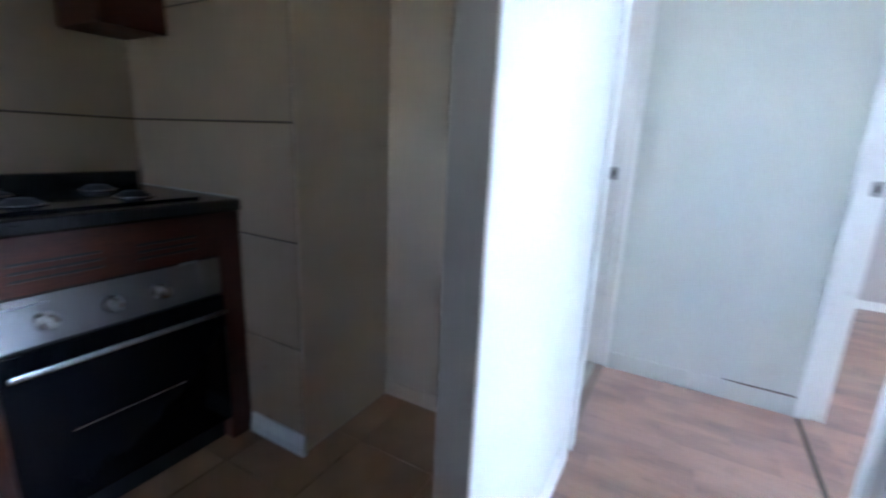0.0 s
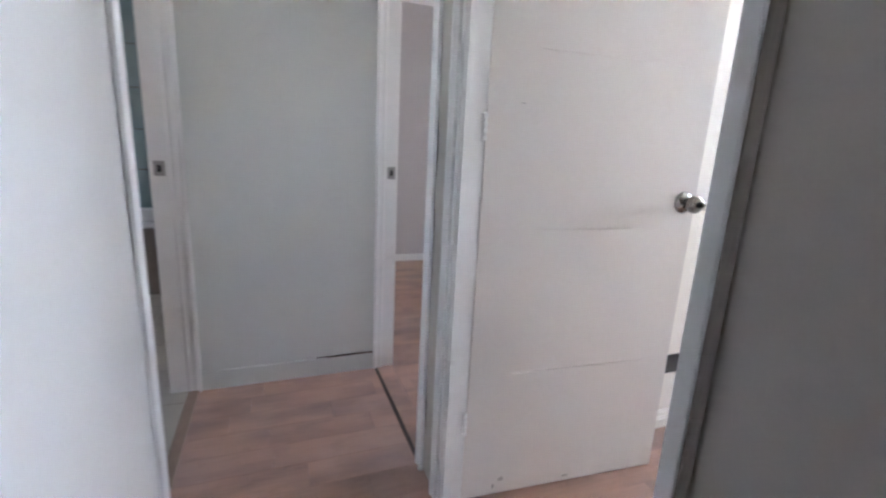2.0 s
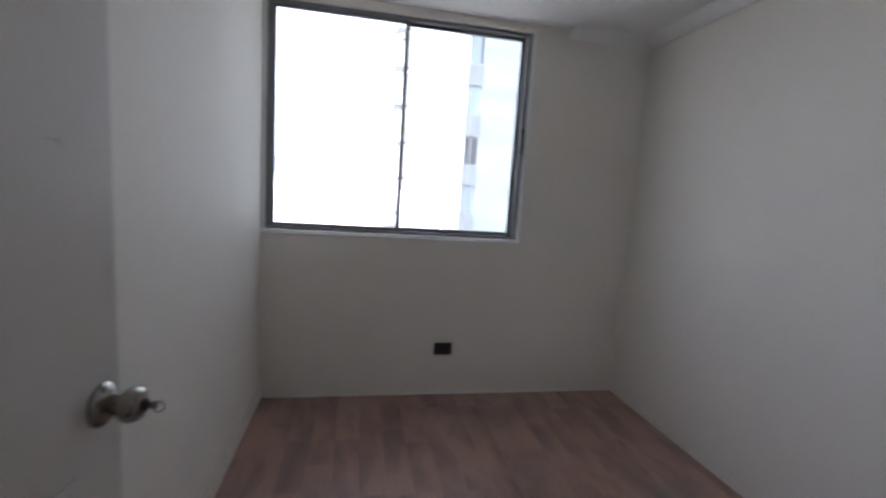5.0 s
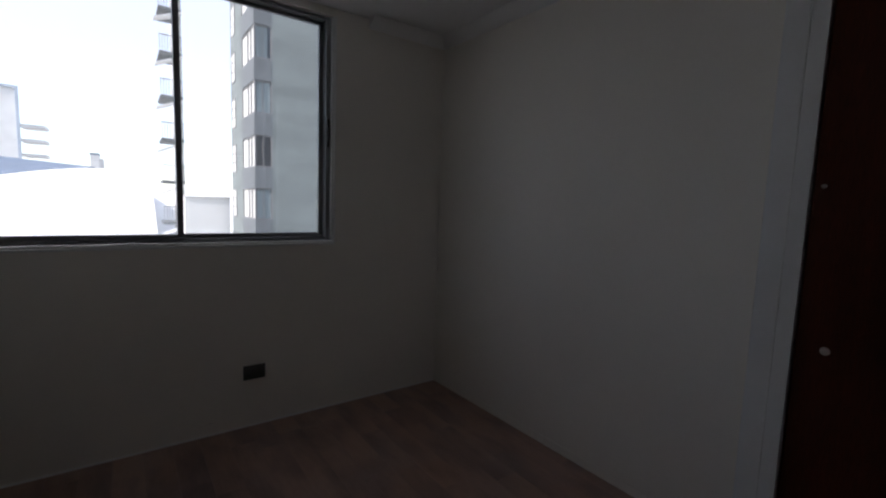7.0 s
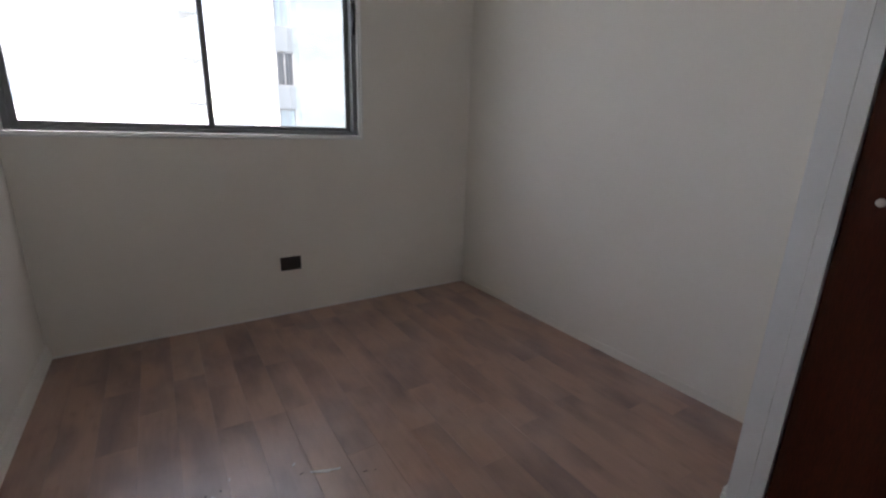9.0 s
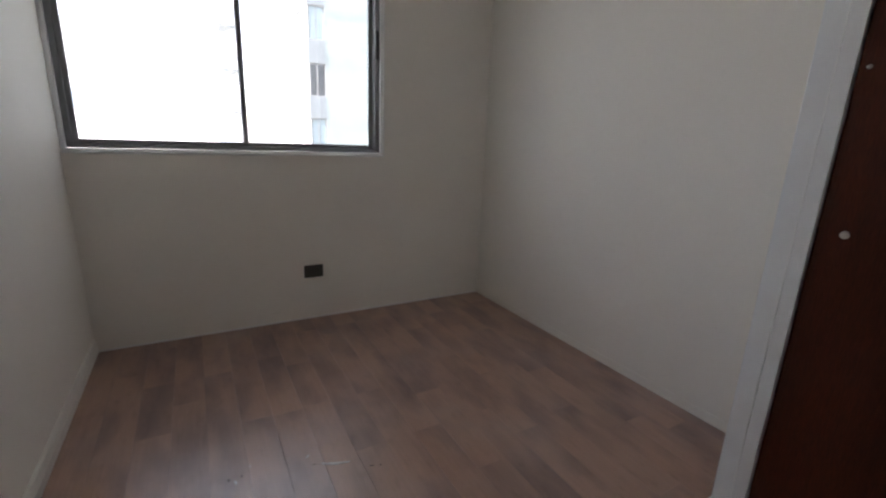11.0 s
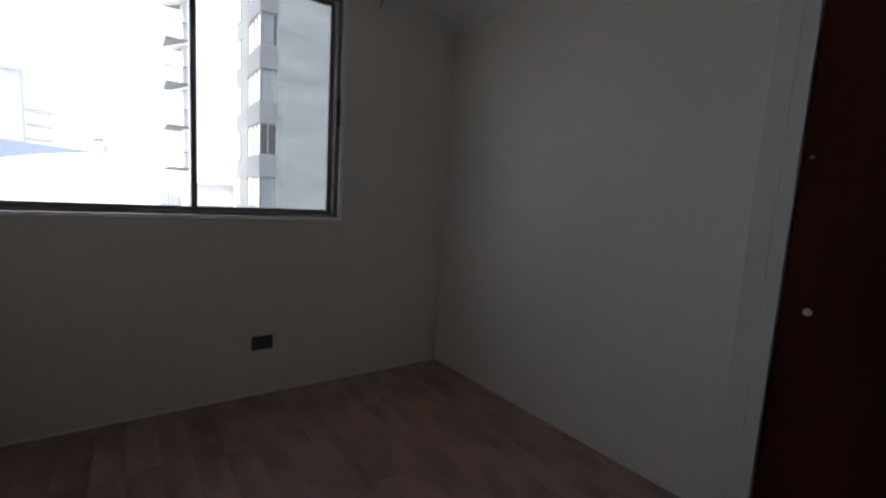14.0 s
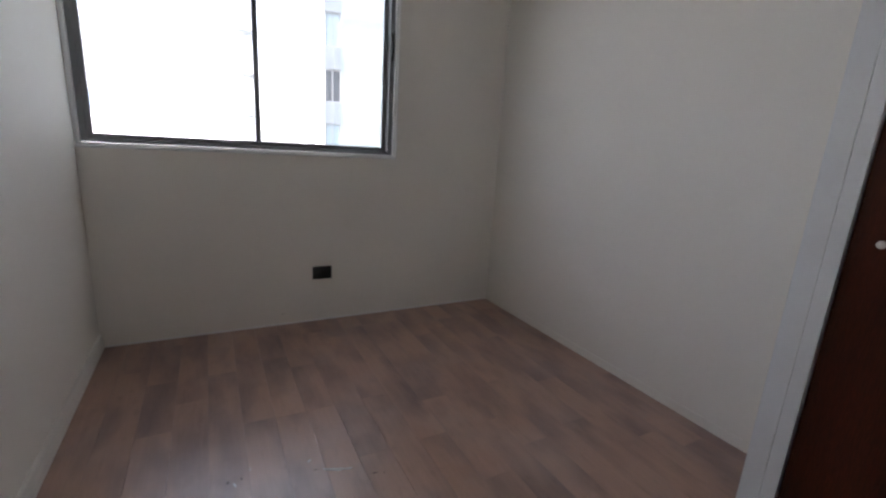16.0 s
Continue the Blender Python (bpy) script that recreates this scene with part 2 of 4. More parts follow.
def lathe(profile, axis_pose, segments=28):
    """A turned shape: (radius, height) steps about the pose's z."""
    bm = bmesh.new()
    rings = []
    for r, h in profile:
        rings.append([bm.verts.new(axis_pose @ Vector((r * math.cos(2 * math.pi * i / segments), r * math.sin(2 * math.pi * i / segments), h))) for i in range(segments)])
    for a, b in zip(rings, rings[1:]):
        for i in range(segments):
            bm.faces.new((a[i], a[(i + 1) % segments], b[(i + 1) % segments], b[i]))
    bm.faces.new(list(reversed(rings[0])))
    bm.faces.new(rings[-1])
    for f in bm.faces:
        f.smooth = True
    return bm


def extrude_profile(points, run, start, end):
    """A moulding: 2D points (out, up) swept along x, y or z between two values; run names the axis and the mapping."""
    bm = bmesh.new()
    rows = [[bm.verts.new(run(a, b, s)) for a, b in points] for s in (start, end)]
    k = len(points)
    for i in range(k):
        bm.faces.new((rows[0][i], rows[0][(i + 1) % k], rows[1][(i + 1) % k], rows[1][i]))
    bm.faces.new(list(reversed(rows[0])))
    bm.faces.new(rows[1])
    bmesh.ops.recalc_face_normals(bm, faces=bm.faces)
    return bm


def mesh_of(name, bm, mat):
    me = bpy.data.meshes.new(name)
    bm.to_mesh(me)
    bm.free()
    me.materials.append(mat)
    return me


def thing(name, label, category, bm=None, mat=None, group="", kind=""):
    ob = new(name, mesh_of(name, bm, mat) if bm else None)
    return tagged(ob, label, category, group, kind)


def part(name, bm, mat, parent, label=""):
    ob = new(name, mesh_of(name, bm, mat))
    ob.parent = parent
    return tagged(ob, label)


def structure(name, label, bm, mat, category="wall"):
    return thing(name, label, category, bm, mat, kind="structure")


def piece(name, data, parent, at, scale=(1, 1, 1)):
    ob = new(name, data)
    ob.parent = parent
    ob.location, ob.scale = at, scale
    return ob


# ---- plan ----
TOP = 2.535          # ceiling height
RIGHT = 2.527        # bedroom width
YC, YR = -2.91, -2.82   # door wall: corridor face, bedroom face
YF, YK = -3.755, -3.83  # corridor's other wall: corridor face, kitchen face
YB = -3.872         # bathroom face of the thicker part
XE = -0.866         # end wall of the corridor
HEAD = 2.06
B1 = (0.10, 0.944)   # bedroom door opening
B2 = (-0.90, -0.10)  # second bedroom door opening
BT = (-0.90, -0.115)  # bathroom door opening
WX0, WX1, WZ0, WZ1 = 0.0, 1.697, 1.100, 2.487   # bedroom window opening


def wall_x(y0, y1, x0, x1, openings=(), top=TOP):
    """A wall along x with openings (x0, x1, z0, z1)."""
    bm, at = bmesh.new(), x0
    for a, b, z0, z1 in sorted(openings):
        if a > at:
            box(bm, at, a, y0, y1, -0.1, top)
        if z0 > 0:
            box(bm, a, b, y0, y1, -0.1, z0)
        box(bm, a, b, y0, y1, z1, top)
        at = b
    if x1 > at:
        box(bm, at, x1, y0, y1, -0.1, top)
    return bm


# the opening at x -0.85 is unseen, added to light the second bedroom
wall_north = structure("wall_north", "cream painted wall with a sliding window", wall_x(0, 0.16, -3.2, 2.70, [(WX0, WX1, WZ0, WZ1), (-0.85, -0.25, 1.10, 2.30)]), WALL)
structure("wall_west", "cream painted bedroom side wall", boxes((-0.10, 0, YR, 0, -0.1, TOP)), WALL)
wall_east = structure("wall_east", "cream painted bare bedroom wall", boxes((RIGHT, 2.70, YR, 0, -0.1, TOP)), WALL)
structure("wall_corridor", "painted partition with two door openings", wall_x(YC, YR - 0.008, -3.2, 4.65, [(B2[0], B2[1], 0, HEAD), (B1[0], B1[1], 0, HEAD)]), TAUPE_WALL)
structure("wall_bedroom_south", "cream painted plaster on the bedroom side of the partition", wall_x(YR - 0.008, YR, -3.2, 2.70, [(B2[0], B2[1], 0, HEAD), (B1[0], B1[1], 0, HEAD)]), WALL)
structure("wall_corridor_end", "pale grey wall closing the corridor", boxes((XE - 0.1, XE, YF, YC, -0.1, TOP)), ENDWALL)
structure("wall_bathroom", "white painted partition beside the bathroom door", wall_x(YB, YF, -3.2, -0.004, [(BT[0], BT[1], 0, HEAD)]), HALL)
structure("wall_partition", "white painted thin partition between corridor and kitchen", boxes((-0.004, 0.853, YK, YF, -0.1, TOP)), HALL)
# end face coloured darker than the partition, as it gets little light
structure("wall_partition_end", "end of the partition, its shade put into a taupe colour", boxes((0.853, 0.865, YK, YF, -0.1, TOP), bevel=0.002), SHADED_END)
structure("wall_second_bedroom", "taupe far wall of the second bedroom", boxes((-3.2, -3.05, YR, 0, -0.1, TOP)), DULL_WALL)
structure("wall_bath_west", "bathroom outer wall", boxes((-3.35, -3.2, -5.6, YC, -0.1, TOP)), HALL)
structure("wall_recess", "cream painted wall at the back of a recess", boxes((-0.10, 0.0, -5.6, YB, -0.1, TOP), (-0.004, 0.0, YB, YK, -0.1, TOP)), BEIGE)
structure("wall_shaft", "painted pier beside the kitchen", boxes((0.0, 0.492, -5.6, -4.585, -0.1, TOP)), BEIGE)
# the high opening is unseen, added to light the bathroom and its doorway
structure("wall_south", "kitchen back wall", boxes((-3.35, -0.85, -5.6, -5.5, -0.1, TOP), (-0.85, -0.40, -5.6, -5.5, -0.1, 1.62), (-0.85, -0.40, -5.6, -5.5, 2.0, TOP), (-0.40, -0.10, -5.6, -5.5, -0.1, TOP), (0.492, 4.65, -5.6, -5.5, -0.1, TOP)), WALL)
# unseen wall; its small opening is added and sized to light the kitchen
be = bmesh.new()
box(be, 4.55, 4.65, -5.5, -4.02, -0.1, TOP)
box(be, 4.55, 4.65, -3.80, YC, -0.1, TOP)
box(be, 4.55, 4.65, -4.02, -3.80, -0.1, 1.345)
box(be, 4.55, 4.65, -4.02, -3.80, 1.81, TOP)
structure("wall_living", "living room outer wall with an unseen opening added for daylight", be, WALL)
structure("ceiling", "smooth white painted ceiling", boxes((-3.35, 4.65, -5.6, 0.16, TOP, TOP + 0.15)), CEIL, "ceiling")

# ---- floors ----
bf = boxes((-3.35, 4.65, -5.6, 0.16, -0.12, -0.010))
structure("floor", "dull brown oak-look laminate floor laid in long boards", bf, SUBFLOOR, "floor")
floor_bed = structure("floor_bedroom", "brown oak-look laminate boards, scuffed and glossy", boxes((0, RIGHT + 0.04, YC, 0, -0.010, -0.008)), SUBFLOOR, "floor")
floor_hall = structure("floor_corridor", "greyish brown laminate boards across the corridor", boxes((XE, 4.55, YK + 0.04, YC, -0.010, -0.008)), SUBFLOOR, "floor")
floor_second = structure("floor_second_bedroom", "brown laminate boards seen through the doorway", boxes((-3.05, -0.10, YC, 0, -0.010, -0.008)), SUBFLOOR, "floor")
floor_kitchen = structure("floor_kitchen", "terracotta floor tiles with dark joints", boxes((0, 4.55, -5.5, YK + 0.04, -0.010, -0.009)), GROUT, "floor")
floor_bath = structure("floor_bathroom", "pale bathroom floor tiles with dark joints", boxes((-3.2, -0.10, -5.5, YF - 0.048, -0.010, -0.009)), GROUT, "floor")

# ---- skirting boards ----
SKIRT = [(0, 0), (0.016, 0), (0.016, 0.040), (0.013, 0.046), (0.013, 0.052), (0.010, 0.056), (0.010, 0.072), (0.004, 0.080), (0, 0.080)]
LOW = [(0, 0), (0.009, 0), (0.009, 0.062), (0.005, 0.070), (0, 0.070)]


def skirting(label, mat, points, axis, face, out, a, b):
    if axis == "x":
        bm = extrude_profile(points, lambda o, u, s: (s, face + out * o, u), a, b)
    else:
        bm = extrude_profile(points, lambda o, u, s: (face + out * o, s, u), a, b)
    return structure("baseboard", label, bm, mat, "baseboard")


skirting("cream painted moulded skirting board along the side wall", CREAMTRIM, SKIRT, "y", 0.0, 1, YR + 0.02, -0.001)
SLIM = [(0, 0), (0.0025, 0), (0.0025, 0.046), (0.0012, 0.050), (0, 0.050)]
skirting("thin white filler line along the foot of the window wall", TRIM, [(0, 0), (0.004, 0), (0.003, 0.007), (0, 0.009)], "x", 0.0, -1, 0.017, RIGHT - 0.005)
skirting_east = skirting("cream painted slim skirting on the bare wall", WALL, SLIM, "y", RIGHT, -1, -2.226, -0.001)
skirting("white skirting at the end of the corridor, cracked along its top", ENDWALL, [(0, 0), (0.005, 0), (0.005, 0.088), (0.003, 0.092), (0, 0.093)], "y", XE, 1, YF, YC - 0.014)
structure("trim", "dark crack above the corridor skirting", boxes((XE + 0.0005, XE + 0.0065, -3.17, YC - 0.02, 0.0915, 0.0945), bevel=0.0008), STRIP, "crack")
skirting("white moulded skirting along the corridor", TRIM, SKIRT, "x", YF, 1, -0.003, 0.881)
skirting("white skirting on the partition end", TRIM, SKIRT, "y", 0.865, 1, YK - 0.016, YF - 0.001)
skirting("beige painted skirting in the recess", BEIGE, LOW, "y", 0.0, 1, -4.584, YK - 0.001)
skirting("white skirting beside the oven cabinet", TRIM, SKIRT, "y", 0.502, 1, -4.86, -4.570)
skirting("grey skirting of the second bedroom", TRIM, LOW, "y", -3.05, 1, YR, -0.001)
skirting("white skirting along the corridor wall", TRIM, LOW, "x", YC, -1, 0.985, 4.55)
structure("trim", "dark crack above the corridor skirting", boxes((XE + 0.0005, XE + 0.0035, -3.22, -2.935, 0.0945, 0.0985)), DARKSTRIP, "trim")

# plaster cornice in the bedroom corner
CORN = [(0, 0), (0.005, 0), (0.030, 0.016), (0.060, 0.040), (0.085, 0.055), (0.085, 0.060), (0, 0.060)]
cornice_east = structure("cornice", "white plaster cornice along the bare wall", extrude_profile(CORN, lambda o, u, s: (RIGHT - o, s, TOP - 0.060 + u), YR, -0.001), CEIL, "cornice")
for ob in (wall_east, skirting_east, cornice_east):   # the bare wall runs slightly out of square
    ob.matrix_world = Matrix.Translation((RIGHT, 0, 0)) @ pose(0, 0, 0, 0, 0, 0.75) @ Matrix.Translation((-RIGHT, 0, 0))
structure("cornice", "short white plaster cornice beside the window", extrude_profile(CORN, lambda o, u, s: (s, -o, TOP - 0.060 + u), 1.925, RIGHT - 0.002), CEIL, "cornice")
structure("cornice", "white cornice of the second bedroom", extrude_profile(CORN, lambda o, u, s: (-3.05 + o, s, TOP - 0.060 + u), YR, -0.001), CEIL, "cornice")


# ---- door frames ----
def casing(x_in, side, y_face, out, top, wide=1.0):
    """A moulded architrave upright: starts at x_in and goes away from the opening (side -1 or 1)."""
    prof = [(0, 0), (0, 0.010), (0.006, 0.014), (0.016, 0.014), (0.020, 0.009), (0.034, 0.009), (0.038, 0.014), (0.048, 0.016), (0.055, 0.012), (0.055, 0)]
    return extrude_profile(prof, lambda a, o, s: (x_in + side * a * wide, y_face + out * o, s), 0.0, top)


def door_frame(label, x0, x1, y0, y1, stop_y, near_y, out, casings, flat_high=False):
    """Lining, stops and architraves of a doorway in a wall along x between y0 and y1. casings: which sides carry architraves."""
    root = thing("door_frame", label, "door frame", kind="structure")
    t = 0.03
    part("jamb", boxes((x0, x0 + t, y0 - 0.004, y1 + 0.004, 0, HEAD - t), bevel=0.003), TRIM, root)
    part("jamb", boxes((x1 - t, x1, y0 - 0.004, y1 + 0.004, 0, HEAD - t), bevel=0.003), TRIM, root)
    part("head", boxes((x0, x1, y0 - 0.004, y1 + 0.004, HEAD - t, HEAD), bevel=0.003), TRIM, root)
    s0, s1 = stop_y
    part("stop", boxes((x0 + t, x0 + t + 0.011, s0, s1, 0, HEAD - t - 0.011), bevel=0.002), TRIM, root)
    part("stop", boxes((x1 - t - 0.008, x1 - t, s0, s1, 0, HEAD - t - 0.011), bevel=0.002), TRIM, root)
    part("stop", boxes((x0 + t, x1 - t, s0, s1, HEAD - t - 0.011, HEAD - t), bevel=0.002), TRIM, root)
    gap = 0.004
    for side in casings:
        x_in, sg = (x0 + 0.004, -1) if side == "low" else (x1 - 0.004, 1)
        flat = flat_high and side == "high"
        bm = boxes((x_in - 0.024, x_in + 0.004, *sorted((near_y + out * gap, near_y + out * 0.022)), 0, HEAD + 0.05), bevel=0.004) if flat else casing(x_in, sg, near_y + out * gap, out, HEAD + 0.05, 0.75 if flat_high else 1.0)
        part("casing", bm, TRIM, root)
        if flat:   # stepped brown edge where the flat casing meets the wall
            step = [(0.0045, 0), (0.0045, 0.015), (0.006, 0.016), (0.009, 0.010), (0.012, 0.004), (0.012, 0)]
            part("edge_strip", extrude_profile(step, lambda a, o, s: (x_in + a, near_y + out * (gap + o), s), 0.0, HEAD + 0.05), BROWNEDGE, root, "dark brown edge strip")
    a = x0 - 0.051 if "low" in casings else x0
    b = x1 + 0.051 if "high" in casings else x1
    part("casing", boxes((a, b, *sorted((near_y + out * gap, near_y + out * 0.0175)), HEAD + 0.05, HEAD + 0.09), bevel=0.003), TRIM, root)
    return root


frame_bed = door_frame("white painted bedroom door frame with moulded casing", B1[0], B1[1], YC, YR, (YC + 0.0, YC + 0.018), YC, -1, ("low", "high"), True)
frame_second = door_frame("white painted door frame of the second bedroom", B2[0], B2[1], YC, YR, (YC + 0.0, YC + 0.030), YC, -1, ("high",))
frame_bath = door_frame("white painted bathroom door frame", BT[0], BT[1], YB, YF, (YF - 0.047, YF - 0.0), YF, 1, ("high",))
part("strike_plate", boxes((B2[0] + 0.0302, B2[0] + 0.0325, -2.863, -2.830, 1.010, 1.070), (B2[0] + 0.0330, B2[0] + 0.0345, -2.870, -2.863, 1.012, 1.068)), ZINC, frame_second, "worn zinc strike plate")
part("latch_hole", boxes((B2[0] + 0.0328, B2[0] + 0.0335, -2.856, -2.842, 1.026, 1.054)), BLACK, frame_second)
part("strike_plate", boxes((BT[0] + 0.0302, BT[0] + 0.0325, -3.858, -3.817, 1.002, 1.064), bevel=0.0006), ZINC, frame_bath, "worn zinc strike plate")
part("latch_hole", boxes((BT[0] + 0.0328, BT[0] + 0.0335, -3.845, -3.830, 1.018, 1.046)), BLACK, frame_bath)
# moulded corridor edge of the two far linings
for root, y0, sg in ((frame_bath, YF - 0.046, 1), (frame_second, YC + 0.030, -1)):
    ridge = [(0, 0), (0, 0.010), (0.008, 0.013), (0.014, 0.013), (0.018, 0.008), (0.030, 0.008), (0.034, 0.014), (0.044, 0.014), (0.048, 0.010), (0.048, 0)]
    part("casing", extrude_profile(ridge, lambda a, o, s: (BT[0] + 0.0305 + o, y0 + sg * a, s), 0.0, HEAD - 0.045), TRIM, root)
# the far lining of both doorways runs on as a flat board to the corridor's end wall
part("lining_edge", boxes((XE + 0.0005, XE + 0.018, YC - 0.013, YC - 0.0045, 0, HEAD + 0.05), bevel=0.002), TRIM, frame_second)
part("lining_edge", boxes((XE + 0.0005, XE + 0.018, YF + 0.0045, YF + 0.013, 0, HEAD + 0.05), bevel=0.002), TRIM, frame_bath)

for z in (0.258, 1.198, 1.788):
    part("hinge_leaf", boxes((B1[0] + 0.0302, B1[0] + 0.0322, YC + 0.042, YR - 0.004, z, z + 0.078), bevel=0.0008), TRIM, frame_bed, "painted-over hinge leaf")

structure("threshold", "brown threshold strip of the second bedroom", boxes((B2[0] + 0.03, B2[1] - 0.03, YC + 0.004, YR - 0.01, 0.000, 0.004), bevel=0.0015), WOODFLOOR, "threshold")
structure("threshold", "dark gap beside the threshold", boxes((XE + 0.02, -0.06, YC - 0.012, YC + 0.003, 0.0005, 0.0035)), DARKSTRIP, "threshold")
structure("threshold", "brown wooden bathroom threshold strip", boxes((BT[0] + 0.03, BT[1] - 0.03, YF - 0.046, YF - 0.002, 0.000, 0.006), bevel=0.002), STRIP, "threshold")
structure("threshold", "thin dark threshold strip of the bedroom", boxes((B1[0] + 0.042, B1[1] - 0.042, YC + 0.002, YC + 0.03, 0.000, 0.003), bevel=0.001), STRIP, "threshold")

# ---- bedroom door, standing open against the side wall ----
LEAF_W, LEAF_T, LEAF_H = 0.779, 0.04, 2.01
door = thing("door_1", "white painted bedroom door with shallow grooves, wide open", "door")
door.matrix_world = pose(0.135, -2.838, 0.008, 0, 0, 85.75)   # leaf runs along its own x; its room side is -y
bl = boxes((0, LEAF_W, 0.0030, LEAF_T, 0, LEAF_H))
GL, GR = 0.146, 0.664
levels = [0.0, 0.457, 0.937, 1.447, LEAF_H]
box(bl, 0, GL, 0, 0.0030, 0, LEAF_H)
box(bl, GR, LEAF_W, 0, 0.0030, 0, LEAF_H)
for a, b in zip(levels, levels[1:]):
    box(bl, GL, GR, 0, 0.0030, a + (0.0018 if a else 0), b - (0.0018 if b < LEAF_H else 0))
part("leaf", bl, DOOR, door)
for z in (0.25, 1.19, 1.78):
    hg = lathe([(0.006, 0), (0.006, 0.078)], pose(-0.006, 0.0, z), 12)
    box(hg, -0.010, 0.0, 0.002, 0.034, z + 0.002, z + 0.076)
    for k in range(4):
        box(hg, -0.0135, 0.0015, -0.008, 0.001, z + 0.002 + k * 0.02, z + 0.013 + k * 0.02)
    part("hinge", hg, TRIM, door, "painted-over hinge")
KX, KZ = 0.727, 1.026
out_pose = Matrix.Translation((KX, 0, KZ)) @ Euler((radians(90), 0, 0)).to_matrix().to_4x4()
part("rosette", lathe([(0.033, 0), (0.0365, 0.002), (0.0365, 0.006), (0.032, 0.012), (0.020, 0.017), (0.016, 0.019)], out_pose), STEEL, door, "brushed nickel rosette")
kn = part("knob", lathe([(0.0175, 0.016), (0.0165, 0.027), (0.0195, 0.031), (0.026, 0.038), (0.0295, 0.047), (0.029, 0.056), (0.025, 0.064), (0.019, 0.068), (0.011, 0.069)], out_pose), STEEL, door, "rounded brushed nickel knob")
part("lock_cylinder", lathe([(0.0105, 0.068), (0.0105, 0.072), (0.008, 0.074)], out_pose, 20), PLATE, kn)
bk = boxes((KX - 0.0012, KX + 0.0012, -0.090, -0.073, KZ - 0.006, KZ + 0.006))
part("key", bk, STEEL, kn, "small key left in the lock")
br = bmesh.new()
for i in range(20):
    a0, a1 = 2 * math.pi * i / 20, 2 * math.pi * (i + 1) / 20
    ring = []
    for a in (a0, a1):
        for r, w in ((0.008, -0.0012), (0.0105, -0.0012), (0.0105, 0.0012), (0.008, 0.0012)):
            ring.append(br.verts.new((KX + w, -0.091 + r * math.cos(a), KZ - 0.003 + r * math.sin(a))))
    for k in range(4):
        br.faces.new((ring[k], ring[(k + 1) % 4], ring[4 + (k + 1) % 4], ring[4 + k]))
part("key_ring", br, STEEL, kn)

SCUFF = material("grey_scuff", (0.46, 0.42, 0.38), 0.6, vary=0.15, scale=60)
for cx, cz, rx, rz, seed in ((0.142, 0.055, 0.013, 0.011, 1), (0.108, 1.300, 0.012, 0.0016, 2), (0.115, 0.030, 0.006, 0.012, 3), (0.40, 0.020, 0.020, 0.005, 4)):
    rng = random.Random(seed)
    bs = bmesh.new()
    rim = [(cx + rx * (0.6 + 0.4 * rng.random()) * math.cos(k * math.pi / 6), cz + rz * (0.6 + 0.4 * rng.random()) * math.sin(k * math.pi / 6)) for k in range(12)]
    low = [bs.verts.new((x, -0.0001, z)) for x, z in rim]
    high = [bs.verts.new((cx + (x - cx) * 0.85, -0.0007, cz + (z - cz) * 0.85)) for x, z in rim]
    for k in range(12):
        bs.faces.new((low[k], low[(k + 1) % 12], high[(k + 1) % 12], high[k]))
    bs.faces.new(high)
    part("scuff_mark", bs, SCUFF, door, "small grey scuff in the paint")

# ---- bedroom window ----
window = thing("window_1", "dark grey aluminium two-leaf sliding window", "window", kind="structure")
FX0, FX1, FZ0, FZ1 = 0.022, 1.683, 1.113, 2.485
FY0, FY1 = 0.030, 0.110


def frame_ring(x0, x1, z0, z1, y0, y1, wl, wr, wb, wt, bevel=0.002):
    return boxes((x0, x0 + wl, y0, y1, z0, z1), (x1 - wr, x1, y0, y1, z0, z1), (x0 + wl, x1 - wr, y0, y1, z0, z0 + wb), (x0 + wl, x1 - wr, y0, y1, z1 - wt, z1), bevel=bevel)


part("window_frame", frame_ring(FX0, FX1, FZ0, FZ1, FY0, FY1, 0.026, 0.030, 0.022, 0.020), ALU, window)
for x0, x1, y0, wl, wr in ((0.046, 0.870, 0.046, 0.026, 0.030), (0.840, 1.655, 0.078, 0.030, 0.030)):
    sash = part("sash", frame_ring(x0, x1, 1.133, 2.467, y0, y0 + 0.022, wl, wr, 0.026, 0.022), ALU, window)
    pane = part("pane", boxes((x0 + wl - 0.004, x1 - wr + 0.004, y0 + 0.009, y0 + 0.013, 1.155, 2.449)), GLASS, sash, "clear glass")
    pane.visible_shadow = False
part("latch", boxes((1.6555, 1.677, 0.018, 0.034, 1.70, 1.87), (1.660, 1.673, 0.010, 0.020, 1.74, 1.83), bevel=0.003), BLACK, window, "black sliding latch")
part("window_sill", boxes((0.004, 1.705, -0.006, 0.112, 1.087, 1.0995), (0.004, 1.696, 0.012, 0.034, 1.1002, 1.1125), bevel=0.002), TRIM, window, "white painted sill")
part("reveal_trim", boxes((1.6835, 1.6965, 0.004, 0.112, 1.113, 2.486), (1.6975, 1.707, -0.005, -0.0005, 1.1002, 2.486), bevel=0.0015), TRIM, window)
part("reveal_trim", boxes((0.001, 0.021, 0.004, 0.112, 1.113, 2.486), (0.010, 0.016, 0.0005, 0.003, 1.113, 2.486), bevel=0.0012), TRIM, window)


